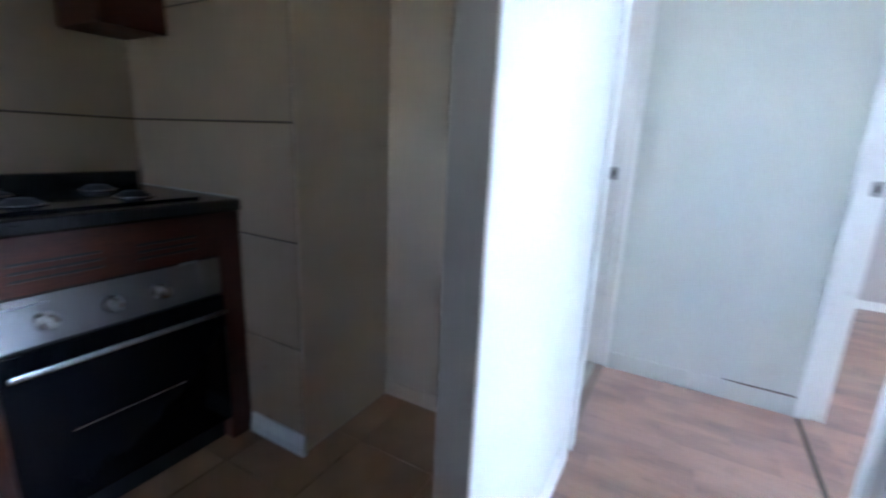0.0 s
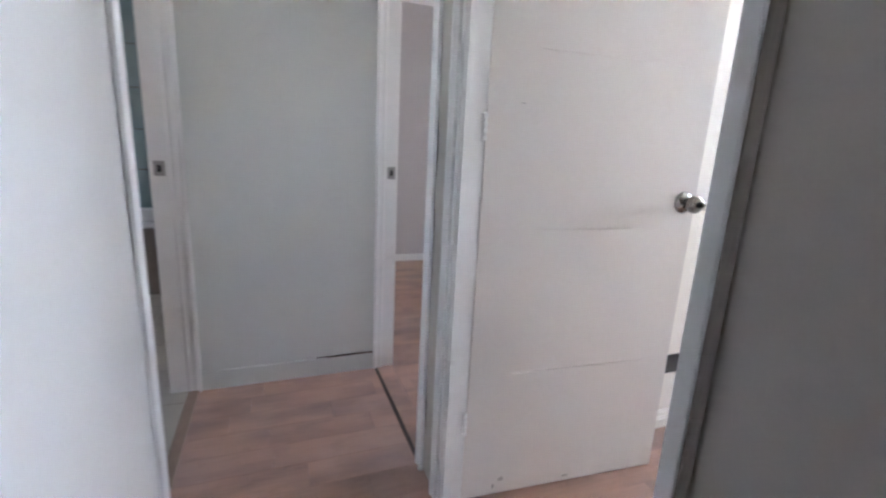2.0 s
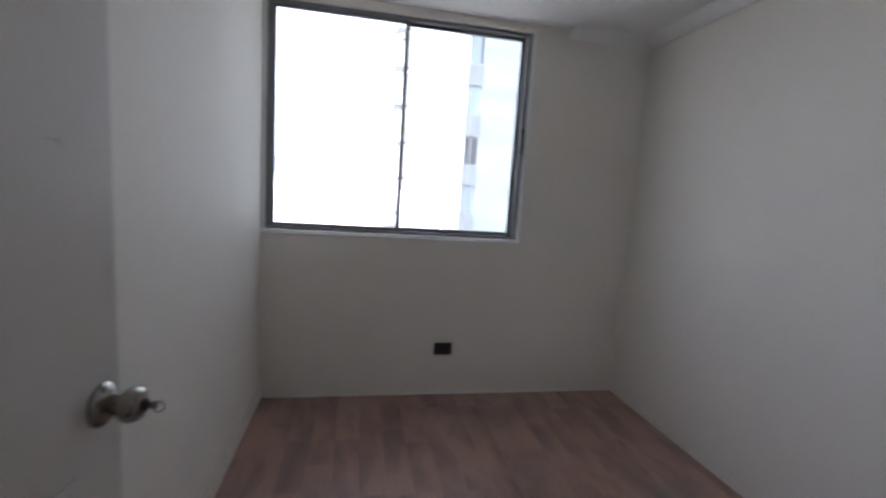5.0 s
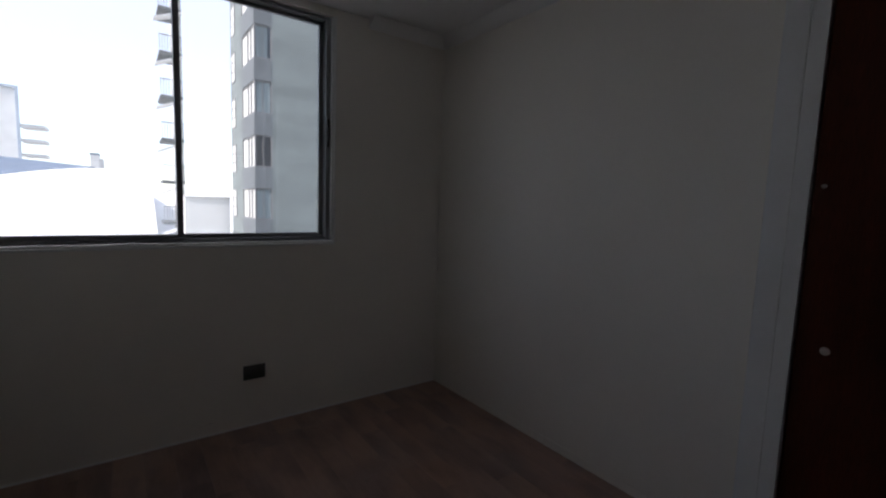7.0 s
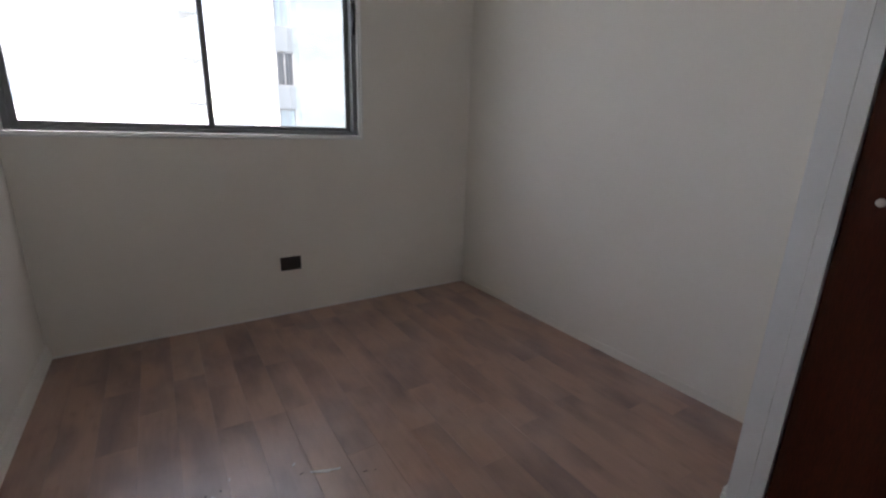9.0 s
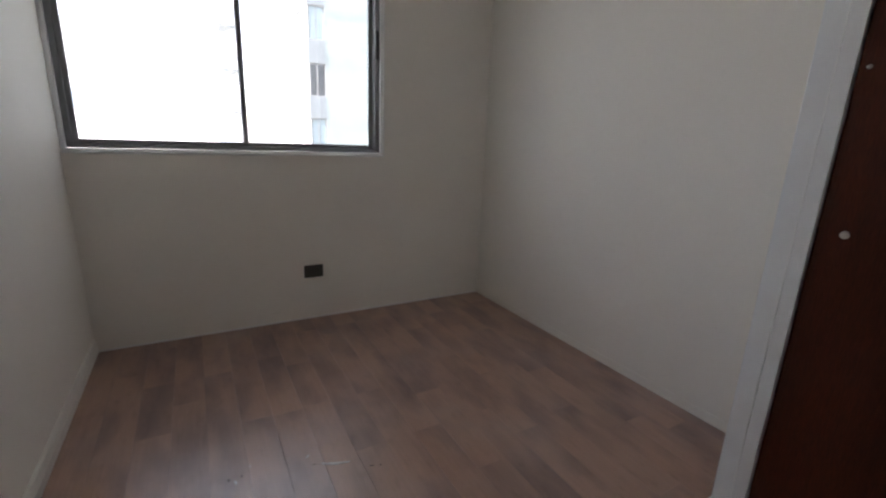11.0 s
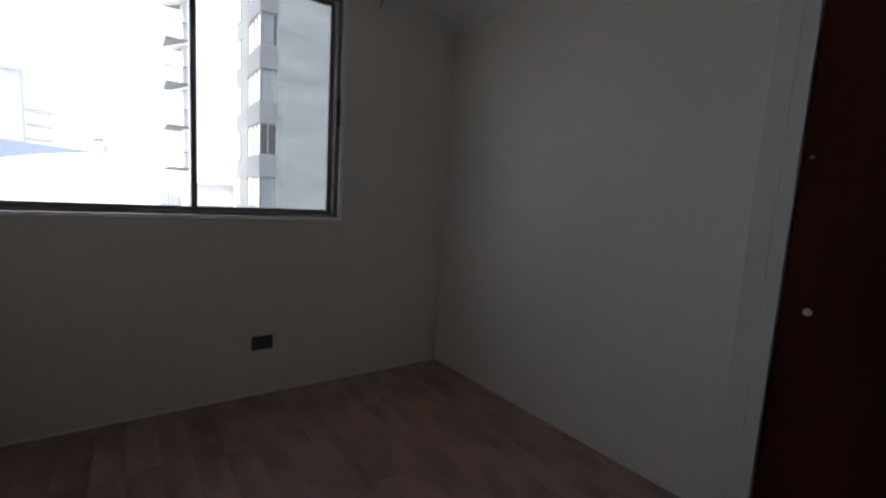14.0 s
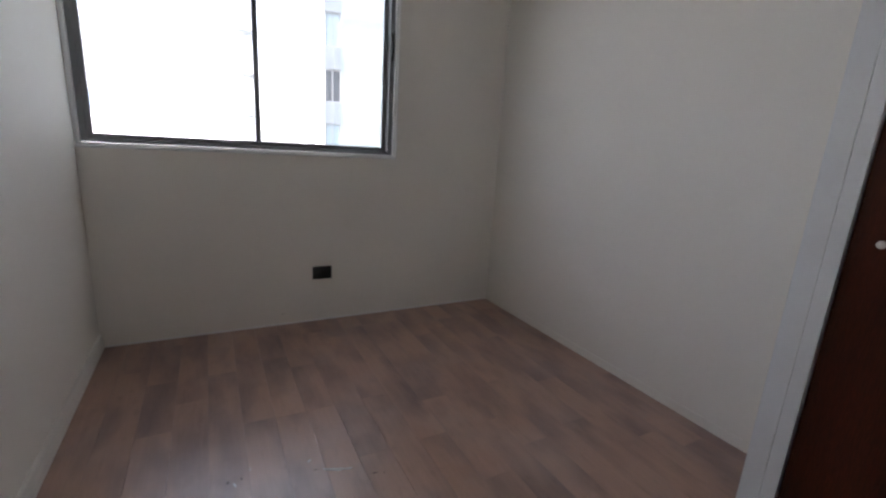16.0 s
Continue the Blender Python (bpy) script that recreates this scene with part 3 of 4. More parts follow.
# ---- sockets ----
def socket(label, m):
    root = thing("wall_socket", label, "socket", group="wall sockets")
    root.matrix_world = m
    part("plate", boxes((-0.062, 0.062, -0.009, 0.0, -0.043, 0.043), bevel=0.004), PLATE, root)
    part("insert", boxes((-0.049, 0.049, -0.0115, -0.0092, -0.024, 0.024), bevel=0.001), PLATE, root)
    bm = boxes((-0.017, -0.015, -0.0122, -0.0117, -0.022, 0.022), (0.015, 0.017, -0.0122, -0.0117, -0.022, 0.022))
    for x in (-0.032, 0.0, 0.032):
        for z in (-0.012, 0.0, 0.012):
            box(bm, x - 0.002, x + 0.002, -0.0124, -0.0118, z - 0.002, z + 0.002)
    part("contacts", bm, DARKSTRIP, root)
    return root


socket("charcoal plastic double socket low on the window wall", pose(1.209, 0, 0.334))
socket("charcoal plastic socket low on the side wall beyond the door", pose(0, -1.812, 0.307, 0, 0, 90))

# ---- built-in wardrobe ----
ward = thing("wardrobe", "built-in wardrobe with dark wooden doors and white surround", "wardrobe")
part("side_panel", boxes((2.027, RIGHT + 0.028, -2.2925, -2.238, 0, TOP - 0.061), bevel=0.002), GREYTRIM, ward, "white side panel")
part("bead", extrude_profile([(0, 0), (0.0031, 0.0004), (0.0036, 0.0022), (0.0031, 0.0040), (0, 0.0044)], lambda a, b, z: (2.0268 - a, -2.2968 + b, z), 0.0, TOP - 0.061), TRIM, ward, "thin white bead")
part("face_trim", boxes((2.024, 2.040, -2.335, -2.2968, 0, TOP - 0.061), bevel=0.0015), GREYTRIM, ward, "white facing strip")
part("carcass", boxes((2.056, RIGHT - 0.002, YR + 0.002, -2.3400, 0.0, TOP - 0.062)), BLACK, ward)
wd = part("wardrobe_door", boxes((2.030, 2.052, YR + 0.012, -2.3400, 0.07, TOP - 0.075), bevel=0.002), WENGE, ward, "dark brown wooden door")
part("plinth", boxes((2.042, 2.055, YR + 0.012, -2.3400, 0.0, 0.066)), WENGE, ward)
kp = pose(2.030, -2.406, 1.038, 0, -90, 0)
part("knob", lathe([(0.005, 0), (0.0045, 0.009), (0.008, 0.012), (0.0105, 0.016), (0.0095, 0.020), (0.005, 0.022)], kp, 20), CHINA, wd, "small pale knob")
part("screw_cap", lathe([(0.006, 0), (0.006, 0.0015), (0.004, 0.0025)], pose(2.030, -2.362, 1.449, 0, -90, 0), 14), STEEL, wd, "small metal cap")
part("foot_trim", boxes((2.015, 2.0265, -2.243, -2.229, 0, 0.045), (2.027, RIGHT + 0.018, -2.2375, -2.227, 0, 0.06), bevel=0.002), TRIM, ward)

# ---- kitchen ----
tile_south = structure("wall_tiling", "large beige kitchen wall tiles with dark joints", boxes((0.492, 4.5, -5.5, -5.497, 0, TOP - 0.002)), GROUT)
tile_west = structure("wall_tiling", "large beige wall tiles beside the stove", boxes((0.4922, 0.4950, -5.496, -4.590, 0, TOP - 0.002)), GROUT)
JOINTS = [0.035, 0.417, 0.802, 1.187, 1.572, 1.957, 2.342]
tile_mesh = mesh_of("tile", boxes((0, 1, 0, 1, 0, 1)), WALLTILE)
for z0, z1 in zip(JOINTS, JOINTS[1:]):
    for k in range(3):
        piece("tile", tile_mesh, tile_south, (0.502 + k * 0.60, -5.4965, z0 + 0.004), (0.598, 0.0055, z1 - z0 - 0.008))
    for k in range(2):
        piece("tile", tile_mesh, tile_west, (0.4955, -5.489 + k * 0.452, z0 + 0.004), (0.0055, 0.4505, z1 - z0 - 0.008))

CF = -4.872   # front of the cabinets
oven_unit = thing("oven_cabinet", "reddish brown kitchen cabinet housing a built-in oven", "cabinet")
part("side_stile", boxes((0.503, 0.588, -5.45, CF, 0.0, 0.884), bevel=0.002), MAHOGANY, oven_unit)
part("side_stile", boxes((1.190, 1.270, -5.45, CF, 0.0, 0.884), bevel=0.002), MAHOGANY, oven_unit)
rail = bmesh.new()
slits = [(0.768, 0.776), (0.789, 0.797), (0.810, 0.818)]
for z0, z1 in zip([0.735] + [b for a, b in slits], [a for a, b in slits] + [0.884]):
    box(rail, 0.5885, 1.1895, CF - 0.02, CF - 0.002, z0, z1)
for z0, z1 in slits:
    for x0, x1 in ((0.5885, 0.66), (0.84, 0.93), (1.13, 1.1895)):
        box(rail, x0, x1, CF - 0.02, CF - 0.002, z0, z1)
part("vent_rail", rail, MAHOGANY, oven_unit, "wooden rail with ventilation slits")
# black inserts stand in for the shade inside the slits
for z0, z1 in slits:
    for x0, x1 in ((0.66, 0.84), (0.93, 1.13)):
        part("vent_slit", boxes((x0, x1, CF - 0.019, CF - 0.005, z0, z1)), BLACK, oven_unit, "black insert standing for the shade in a ventilation slit")
part("backing", boxes((0.589, 1.189, -5.45, CF - 0.03, 0.70, 0.88)), BLACK, oven_unit)
oven = thing("oven", "built-in oven with stainless control panel and black glass door", "oven")
part("body", boxes((0.592, 1.186, -5.42, CF - 0.012, 0.10, 0.70)), BLACK, oven)
panel = part("control_panel", boxes((0.590, 1.188, CF - 0.011, CF + 0.004, 0.598, 0.731), bevel=0.003), STAINLESS, oven, "stainless control panel")
for x in (0.79, 0.925, 1.075):
    part("control_knob", lathe([(0.025, 0), (0.025, 0.004), (0.020, 0.007), (0.0185, 0.028), (0.0155, 0.031), (0.004, 0.0315)], Matrix.Translation((x, CF + 0.0042, 0.660)) @ Euler((radians(-90), 0, 0)).to_matrix().to_4x4(), 24), STEEL, panel)
odoor = part("oven_door", boxes((0.590, 1.188, CF - 0.011, CF + 0.012, 0.105, 0.590), bevel=0.004), OVENGLASS, oven, "black glass oven door")
hb = boxes((0.602, 1.176, CF + 0.030, CF + 0.046, 0.535, 0.553), bevel=0.004)
box(hb, 0.640, 0.655, CF + 0.012, CF + 0.032, 0.538, 0.550)
box(hb, 1.123, 1.138, CF + 0.012, CF + 0.032, 0.538, 0.550)
part("oven_handle", hb, STAINLESS, odoor, "stainless bar handle")
# thin steel line across the middle of the oven door
part("door_trim", boxes((0.75, 1.06, CF + 0.0122, CF + 0.0140, 0.330, 0.334)), STAINLESS, odoor)
part("plinth", boxes((0.589, 1.189, -5.40, CF - 0.05, 0.0, 0.098)), BLACK, oven_unit)
top = thing("worktop", "black kitchen worktop with rounded front edge", "worktop")
part("slab", boxes((0.503, 3.0, -5.488, CF + 0.0005, 0.886, 0.925)), WORKTOP, top)
part("front_edge", boxes((0.503, 3.0, CF + 0.001, CF + 0.023, 0.884, 0.9255), bevel=0.009), WORKTOP, top, "rounded dark front edge")
part("wall_seal", boxes((0.503, 0.5055, -5.486, CF, 0.9255, 0.929)), CHINA, top, "pale sealant line")
hob = thing("cooktop", "black four-burner cooktop with a raised back", "cooktop")
part("plate", boxes((0.60, 1.18, -5.40, -4.93, 0.926, 0.934), bevel=0.003), OVENGLASS, hob)
part("back_guard", boxes((0.545, 1.40, -5.47, -5.42, 0.926, 0.985), bevel=0.005), WORKTOP, hob)
for x in (0.75, 1.03):
    for y in (-5.29, -5.05):
        bn = part("burner", lathe([(0.046, 0.934), (0.046, 0.942), (0.034, 0.946), (0.030, 0.952), (0.010, 0.954)], pose(x, y, 0), 24), BLACK, hob)
        part("burner_ring", lathe([(0.058, 0.9345), (0.058, 0.9375), (0.050, 0.9385)], pose(x, y, 0), 24), STAINLESS, bn)
unit = thing("cabinet", "reddish brown kitchen base cabinet", "cabinet")
part("body", boxes((1.272, 3.0, -5.45, CF - 0.022, 0.1, 0.884)), MAHOGANY, unit)
for k in range(3):
    d = part("cabinet_door", boxes((1.276 + k * 0.575, 1.846 + k * 0.575, CF - 0.020, CF, 0.11, 0.880), bevel=0.003), MAHOGANY, unit)
part("plinth", boxes((1.272, 3.0, -5.40, CF - 0.05, 0.0, 0.098)), BLACK, unit)
upper = thing("wall_cabinet", "narrow dark brown wooden wall cabinet", "cabinet")
part("body", boxes((0.503, 0.715, -5.488, -5.22, 1.48, 2.10), bevel=0.002), MAHOGANY, upper)
part("cabinet_door", boxes((0.504, 0.714, -5.219, -5.20, 1.475, 2.10), bevel=0.003), MAHOGANY, upper)

# ---- bathroom ----
tile_bath = structure("wall_tiling", "blue-green bathroom wall tiles", boxes((-3.2, -3.196, -5.5, YB, 0, TOP - 0.002)), GROUT)
teal_mesh = mesh_of("tile", boxes((0, 1, 0, 1, 0, 1)), TEAL)
for i in range(7):
    z0 = 0.205 + i * 0.333
    for k in range(4):
        piece("tile", teal_mesh, tile_bath, (-3.1955, -5.49 + k * 0.398, z0 + 0.003), (0.006, 0.394, min(0.327, TOP - z0 - 0.006)))
tub = thing("bathtub", "white enamel bathtub behind a brown tiled front", "bathtub")
bt = boxes((-2.47, -2.40, -5.47, -3.905, 0.50, 0.545), (-3.188, -3.12, -5.47, -3.905, 0.50, 0.545), (-3.12, -2.47, -5.47, -5.40, 0.50, 0.545), (-3.12, -2.47, -3.975, -3.905, 0.50, 0.545), bevel=0.012)
box(bt, -3.12, -2.47, -5.40, -3.975, 0.14, 0.16)
box(bt, -3.13, -3.12, -5.40, -3.975, 0.14, 0.52)
box(bt, -2.47, -2.46, -5.40, -3.975, 0.14, 0.52)
part("basin", bt, ENAMEL, tub, "white enamel")
apron = part("apron", boxes((-2.44, -2.402, -5.47, -3.905, 0.0, 0.499)), GROUT, tub, "brown tiled front")
taupe_mesh = mesh_of("tile", boxes((0, 1, 0, 1, 0, 1)), TAUPE)
for k in range(4):
    for z0, z1 in ((0.002, 0.327), (0.333, 0.496)):
        piece("tile", taupe_mesh, apron, (-2.4015, -5.468 + k * 0.390, z0), (0.006, 0.386, z1 - z0))

# ---- outside ----
structure("ground", "dusty grey city ground far below", boxes((-900, 900, -900, 900, -9.5, -9.0)), GROUND, "ground")

block = thing("apartment_building", "grey concrete apartment tower with corner windows", "building")
# unseen run east and upper storeys are added to block sky light
part("wall", boxes((6.5, 48, 19.515, 25.7, -9, 44), (5.86, 6.5, 22.1, 25.7, -9, 44), (5.95, 6.5, 19.9, 22.1, -9, 44)), CONCRETE, block, "stained grey concrete wall")
for k in range(-13, 6):
    zt = 9.24 - 2.487 * k
    zb = zt - 1.48
    part("spandrel", boxes((5.68, 6.5, 19.5, 19.9, zb - 1.005, zb), (5.68, 5.95, 19.9, 22.1, zb - 1.005, zb), bevel=0.015), SPANDREL, block, "pale spandrel panel")
    w = part("window", boxes((5.70, 5.76, 19.52, 19.58, zb, zt), (6.44, 6.50, 19.52, 19.58, zb, zt), (6.06, 6.10, 19.54, 19.58, zb, zt), (5.76, 6.44, 19.54, 19.58, zb, zb + 0.05), (5.76, 6.44, 19.54, 19.58, zt - 0.05, zt),
                         (5.70, 5.75, 22.04, 22.10, zb, zt), (5.70, 5.75, 20.80, 20.85, zb, zt), (5.70, 5.75, 20.2, 20.24, zb, zt), (5.71, 5.75, 19.58, 22.04, zb, zb + 0.05), (5.71, 5.75, 19.58, 22.04, zt - 0.05, zt)), RAIL, block)
    part("pane", boxes((5.77, 6.45, 19.60, 19.62, zb + 0.03, zt - 0.03)), DARKPANE if k == 2 else FARGLASS, w)
    # pale sheet in place of glass, coloured like its sky reflection
    part("blind", boxes((5.76, 5.78, 19.63, 22.06, zb + 0.03, zt - 0.03)), SKYPANE, w, "pale sheet for the sky's reflection in the side window")
    if k != 2:
        bm = bmesh.new()
        n = 26
        x_end = 6.42 if k % 2 else 6.30
        cols = [(5.80 + (x_end - 5.80) * i / n, 19.585 + 0.012 * math.sin(i * 1.9)) for i in range(n + 1)]
        for (xa, ya), (xb, yb) in zip(cols, cols[1:]):
            vs = [bm.verts.new(p) for p in ((xa, ya, zb + 0.06), (xb, yb, zb + 0.06), (xb, yb, zt - 0.06), (xa, ya, zt - 0.06))]
            bm.faces.new(vs)
        part("curtain", bm, CURTAIN, w, "pale hanging curtain")
    sw = part("window", boxes((5.82, 5.86, 24.4, 24.46, zb - 0.1, zt), (5.82, 5.86, 25.4, 25.46, zb - 0.1, zt), (5.83, 5.86, 24.46, 25.4, zb - 0.1, zb - 0.04), (5.83, 5.86, 24.46, 25.4, zt - 0.06, zt), (5.83, 5.86, 24.46, 25.4, zb + 0.45, zb + 0.5), (5.83, 5.86, 24.46, 25.4, zb + 0.95, zb + 1.0)), RAIL, block)
    part("pane", boxes((5.845, 5.858, 24.46, 25.4, zb - 0.04, zt - 0.06)), SKYPANE, sw)
part("cornice", boxes((5.6, 48.1, 19.4, 25.8, 44, 44.4)), SPANDREL, block)

white_block = thing("apartment_building", "white rendered apartment tower with stacked balconies", "building")
part("wall", boxes((3.75, 3.95, 31, 36, -9, 26)), WHITEWALL, white_block, "sunlit white wall")
for k in range(-5, 8):
    z = 9.05 - 2.49 * k
    if z < -8:
        continue
    bm = bmesh.new()
    low = [bm.verts.new(p) for p in ((3.75, 28.3, z + 0.30), (2.35, 28.2, z - 0.32), (2.35, 28.75, z - 0.32), (3.75, 29.1, z + 0.30))]
    high = [bm.verts.new(v.co + Vector((0, 0, 0.13))) for v in low]
    for q in ((0, 1, 2, 3), (7, 6, 5, 4), (0, 4, 5, 1), (1, 5, 6, 2), (2, 6, 7, 3), (3, 7, 4, 0)):
        vs = low + high
        bm.faces.new([vs[i] for i in q])
    bmesh.ops.recalc_face_normals(bm, faces=bm.faces)
    balc = part("balcony", bm, WHITEWALL, white_block, "sloping concrete balcony canopy")
    slab = part("slab", boxes((2.6, 3.75, 28.6, 31.0, z - 2.05, z - 1.9)), SPANDREL, balc)
    rb = boxes((2.6, 3.75, 28.6, 28.64, z - 1.0, z - 0.95))
    for i in range(9):
        box(rb, 2.62 + i * 0.135, 2.65 + i * 0.135, 28.6, 28.63, z - 1.9, z - 1.0)
    part("railing", rb, RAIL, balc)
part("balcony_wall", boxes((3.5, 3.75, 28.8, 31.0, -9, 26)), WHITEWALL, white_block)

low_wall = thing("roof_parapet", "grey rendered roof parapet between the towers", "building")
part("wall", boxes((3.46, 5.8, 26.2, 28.55, -9, 1.22)), WHITEWALL, low_wall)
part("coping", boxes((3.42, 5.84, 26.1, 28.58, 1.22, 1.32), bevel=0.03), WHITEWALL, low_wall)

hall = thing("market_hall", "white hall with a curved grey-blue corrugated roof", "building")


def eave(x):
    """Height of the hall's curved eave."""
    return 3.22 - 0.95 * (max(0.0, -1.3 - x) / 5.5) ** 1.4


part("wall", boxes((-9.5, 2.3, 41.2, 60, -9, 1.9), (-9.5, 2.3, 26.0, 41.2, -9, -3.6)), WHITEWALL, hall)
bm = bmesh.new()
cols = []
for i in range(121):
    x = -9.5 + 8.2 * i / 120
    up = 0.035 if i % 2 else 0.0
    cols.append([bm.verts.new(p) for p in ((x, 41.0, eave(x) + up), (x, 47.0, 3.48 + 0.42 * min(1.0, (-1.3 - x) / 6.0) + up), (x, 60.0, 3.2 + up), (x, 41.0, eave(x) + up - 0.1))])
for a, b in zip(cols, cols[1:]):
    bm.faces.new((a[0], b[0], b[1], a[1]))
    bm.faces.new((a[1], b[1], b[2], a[2]))
    bm.faces.new((a[3], b[3], b[0], a[0]))
part("roof", bm, ROOF, hall, "corrugated sheet roof")


def vault(x, u, lift=0.0):
    """A point on the hall's white vaulted front, u from the eave down to its foot."""
    return (x, 41.0 - 15.0 * u, eave(x) - 0.08 - 1.6 * u - 5.0 * u * u + lift)


bm = bmesh.new()
grid = [[(bm.verts.new(vault(-9.5 + 11.8 * i / 40, k / 12)), bm.verts.new(vault(-9.5 + 11.8 * i / 40, k / 12, -0.12))) for k in range(13)] for i in range(41)]
for a, b in zip(grid, grid[1:]):
    for k in range(12):
        bm.faces.new((a[k][0], a[k + 1][0], b[k + 1][0], b[k][0]))
        bm.faces.new((a[k][1], b[k][1], b[k + 1][1], a[k + 1][1]))
part("vault_front", bm, WHITEWALL, hall, "white sunlit vaulted front")
for x in (-8.8, -7.0, -5.2, -3.4, -1.6, 0.2):
    bm = bmesh.new()
    prev = None
    for k in range(13):
        cur = [bm.verts.new(vault(x + dx, k / 12, dz)) for dx, dz in ((0, -0.02), (0, 0.05), (0.07, 0.05), (0.07, -0.02))]
        if prev:
            for q in range(4):
                bm.faces.new((prev[q], cur[q], cur[(q + 1) % 4], prev[(q + 1) % 4]))
        prev = cur
    bmesh.ops.recalc_face_normals(bm, faces=bm.faces)
    part("rib", bm, WHITEWALL, hall)

# made-up white block fills the overexposed gap below the horizon
low_block = thing("low_building", "white sloping-roofed block added to fill the bright gap behind the hall", "building")
part("wall", boxes((2.4, 14.0, 44.2, 58, -9, -2.6)), WHITEWALL, low_block)
bm = bmesh.new()
low = [bm.verts.new(p) for p in ((2.4, 44.0, -2.6), (14.0, 44.0, -2.6), (14.0, 58.0, 1.2), (2.4, 58.0, 1.2))]
high = [bm.verts.new(v.co + Vector((0, 0, 0.15))) for v in low]
for q in ((3, 2, 1, 0), (4, 5, 6, 7), (0, 1, 5, 4), (1, 2, 6, 5), (2, 3, 7, 6), (3, 0, 4, 7)):
    bm.faces.new([(low + high)[i] for i in q])
part("roof", bm, WHITEWALL, low_block)

far_tower = thing("apartment_building", "hazy pale tower on the skyline", "building")
part("wall", boxes((-34, -12.95, 98, 99, -9, 17.6)), WHITEWALL, far_tower)
# blue shade along the tower's top and side edge, as coloured strips
part("parapet", boxes((-34, -12.95, 97.7, 98.0, 17.62, 17.95)), SHADE_BLUE, far_tower)
part("edge_wall", boxes((-12.95, -12.6, 97.6, 98.2, -9, 17.9)), SHADE_BLUE, far_tower)
for k in range(5):
    part("balcony", boxes((-12.7, -9.6, 99, 104, 2.0 + 2.4 * k, 2.5 + 2.4 * k)), WHITEWALL, far_tower)

far_block = thing("low_building", "small pale building behind the hall", "building")
part("wall", boxes((-4.3, -2.9, 110, 116, -9, 8.6), (-2.9, -2.2, 110.5, 116, -9, 7.9)), WHITEWALL, far_block)
part("roof", boxes((-4.4, -2.85, 109.9, 116.1, 8.6, 8.9)), ROOF, far_block)

# ---- marks on the bedroom floor and wall ----
part("scuff_mark", boxes((0.945, 0.968, -0.0012, -0.0002, 0.0715, 0.0730), (0.966, 0.982, -0.0012, -0.0002, 0.0727, 0.0740)), SCUFF, wall_north, "small grey scratch")


def smear(name, label, cx, cy, rx, ry, turn, mat, seed, lobes=18):
    """A thin irregular blot of dried paint or dirt on the boards."""
    rng = random.Random(seed)
    bm = bmesh.new()
    rim = []
    for i in range(lobes):
        a = 2 * math.pi * i / lobes
        r = 0.55 + 0.45 * rng.random()
        x, y = rx * r * math.cos(a), ry * r * math.sin(a)
        rim.append((cx + x * math.cos(turn) - y * math.sin(turn), cy + x * math.sin(turn) + y * math.cos(turn)))
    low = [bm.verts.new((x, y, 0.0002)) for x, y in rim]
    high = [bm.verts.new((cx + (x - cx) * 0.93, cy + (y - cy) * 0.93, 0.0011)) for x, y in rim]
    for i in range(lobes):
        k = (i + 1) % lobes
        bm.faces.new((low[i], low[k], high[k], high[i]))
    bm.faces.new(high)
    return part(name, bm, mat, floor_bed, label)


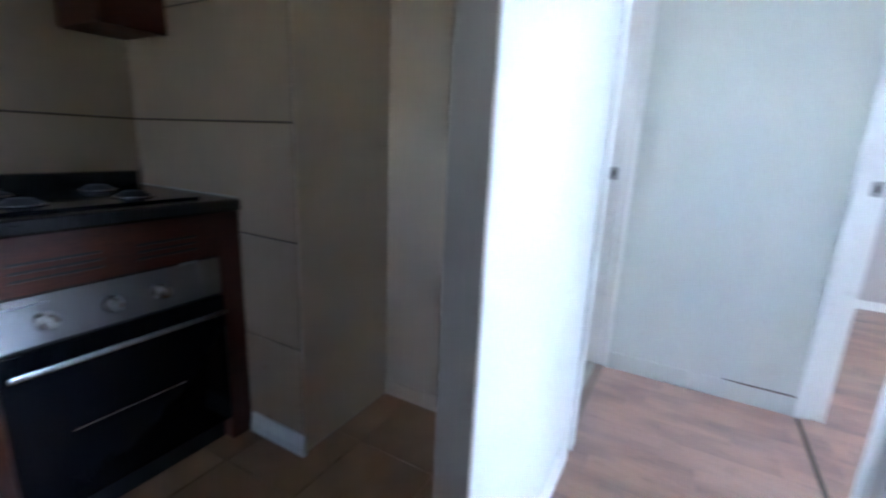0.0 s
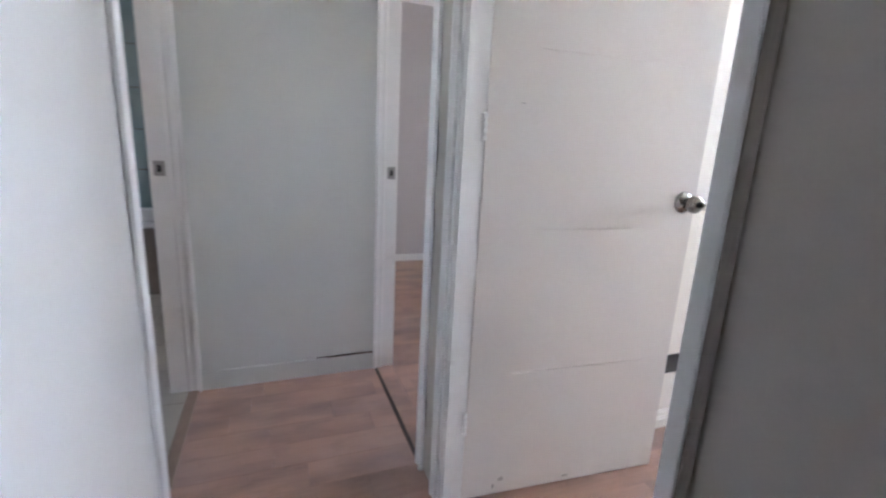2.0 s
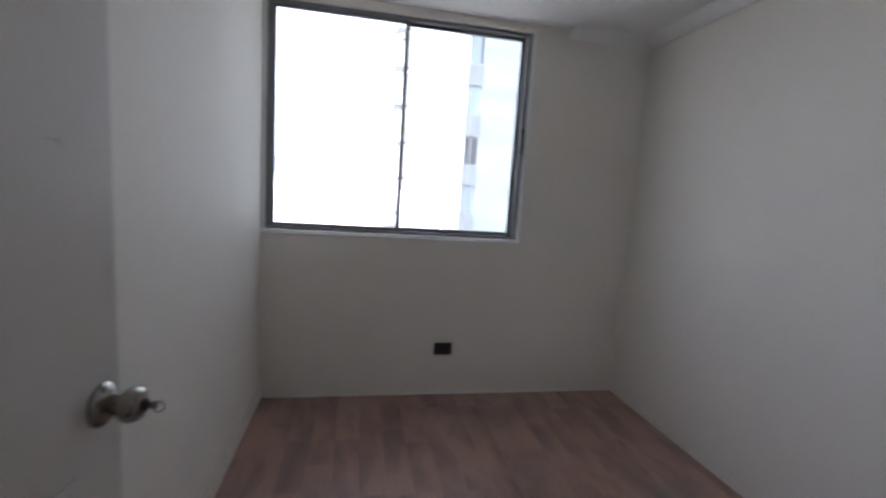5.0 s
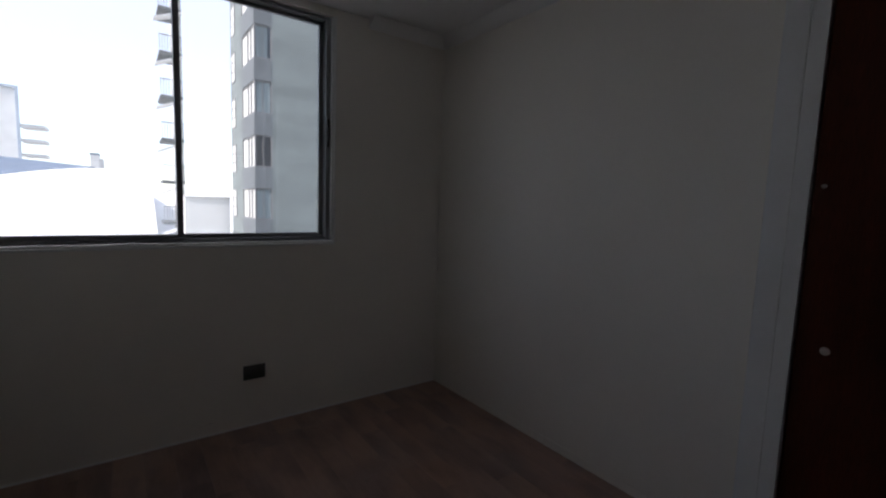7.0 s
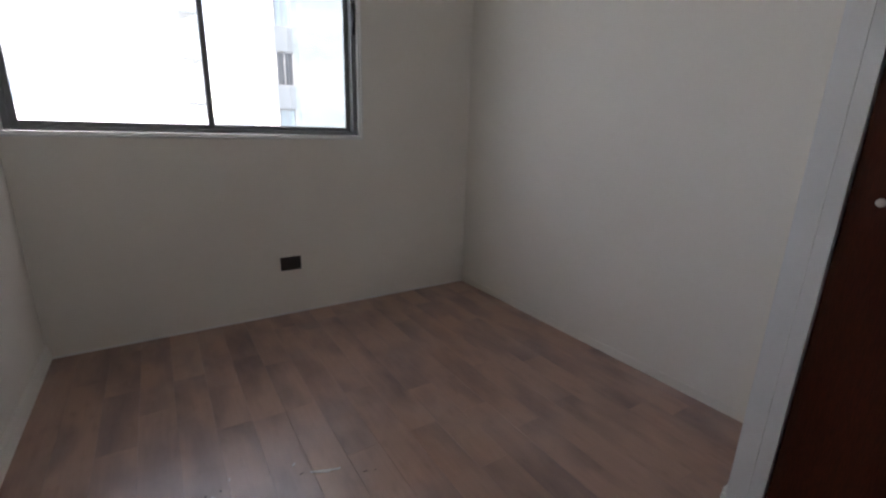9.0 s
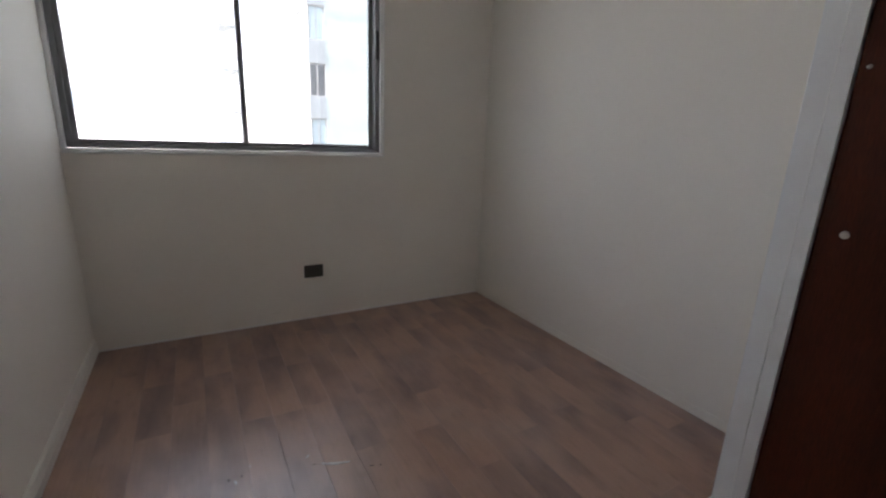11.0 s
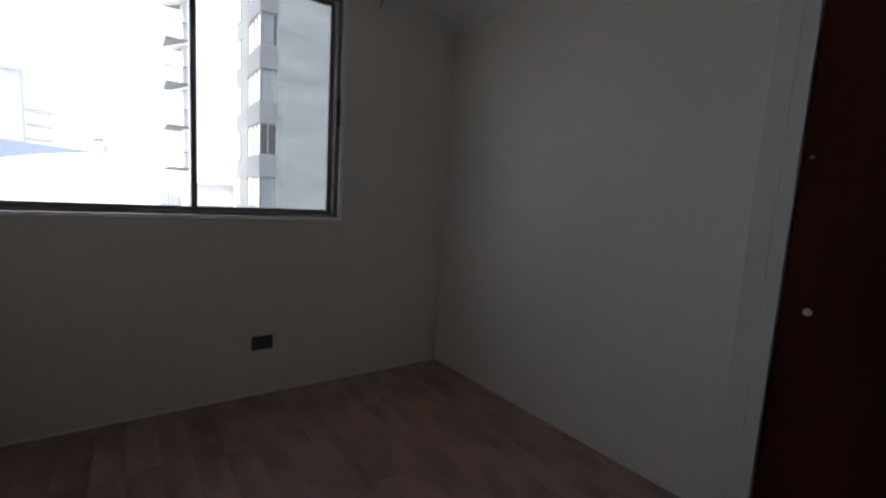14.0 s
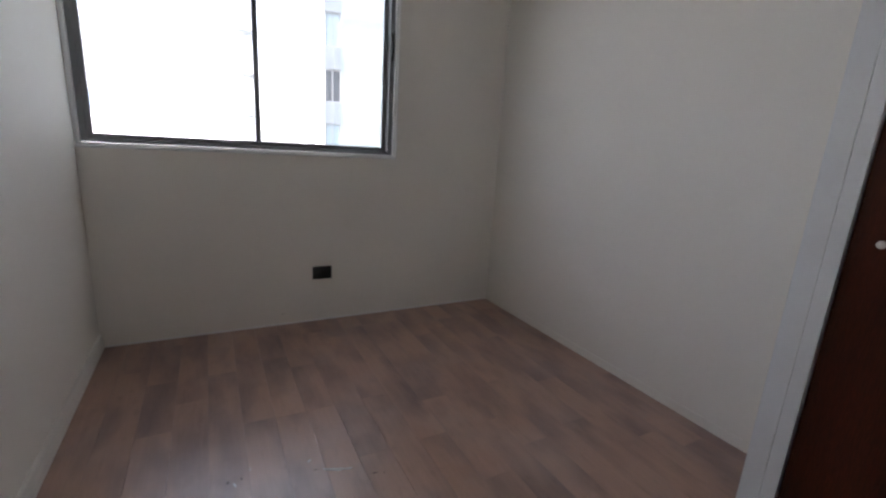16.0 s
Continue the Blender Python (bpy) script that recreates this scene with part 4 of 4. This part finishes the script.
SPLASH = material("dried_white_paint", (0.52, 0.46, 0.41), 0.5, vary=0.1, scale=40)
for i, (x, y, rx, ry, a) in enumerate(((0.945, -1.425, 0.042, 0.010, -0.35), (0.985, -1.437, 0.022, 0.007, -0.2), (0.91, -1.408, 0.014, 0.006, -0.5), (0.655, -1.30, 0.010, 0.003, 1.1), (0.60, -1.36, 0.004, 0.016, 0.3), (0.86, -1.34, 0.012, 0.004, 0.8))):
    smear("paint_smear", "dried pale paint smear", x, y, rx, ry, a, SPLASH, 20 + i)
for i, (x, y, rx, ry, a) in enumerate(((0.579, -1.339, 0.004, 0.009, -0.3), (0.624, -1.338, 0.004, 0.006, 0.4), (1.07, -1.499, 0.012, 0.003, -0.2), (0.874, -1.396, 0.010, 0.003, 0.1), (1.10, -1.51, 0.006, 0.003, 0.5))):
    smear("dirt_mark", "small dark dirt mark", x, y, rx, ry, a, DARKSTRIP, 40 + i, 10)

# ---- floor boards and tiles ----
plank_mesh = mesh_of("plank", boxes((0, 1, 0, 1, 0, 1)), WOODFLOOR)


def lay(parent, x0, x1, y0, y1, seed, width=0.13):
    rng = random.Random(seed)
    x = x0
    while x < x1 - 0.004:
        w = min(width, x1 - x)
        y = y0 - rng.random() * 0.7
        while y < y1 - 0.002:
            length = rng.choice((0.42, 0.56, 0.72, 0.95, 1.2))
            a, b = max(y, y0), min(y + length, y1)
            if b - a > 0.01:
                piece("plank", plank_mesh, parent, (x + 0.0003, a + 0.0003, -0.0085 + 0.0003 * rng.random()), (w - 0.0006, b - a - 0.0006, 0.0085))
            y += length
        x += w


lay(floor_bed, 0.0, RIGHT + 0.04, YR - 0.002, 0.0, 3)
lay(floor_bed, B1[0], B1[1], YC, YR - 0.003, 4)
lay(floor_hall, XE, 1.9, YF - 0.003, YC, 5)
lay(floor_second, -3.05, -0.10, YR - 0.002, -0.9, 6)
lay(floor_second, B2[0], B2[1], YC + 0.004, YR - 0.003, 7)
lay(floor_second, -3.05, -0.10, -0.9, 0.0, 8)
lay(floor_hall, 1.9, 4.55, YF - 0.003, YC, 9)
floor_tile = mesh_of("tile", boxes((0, 1, 0, 1, 0, 1)), TERRACOTTA)
for i in range(8):
    for j in range(6):
        y1 = -3.792 - j * 0.335
        piece("tile", floor_tile, floor_kitchen, (0.002 + i * 0.335, max(y1 - 0.331, -5.5), -0.0088), (0.331, y1 - max(y1 - 0.331, -5.5), 0.0086))
bath_tile = mesh_of("tile", boxes((0, 1, 0, 1, 0, 1)), PALETILE)
for i in range(9):
    for j in range(6):
        y1 = YF - 0.048 - j * 0.335
        piece("tile", bath_tile, floor_bath, (-0.435 - i * 0.335, max(y1 - 0.331, -5.5), -0.0088), (0.331, y1 - max(y1 - 0.331, -5.5), 0.0086))
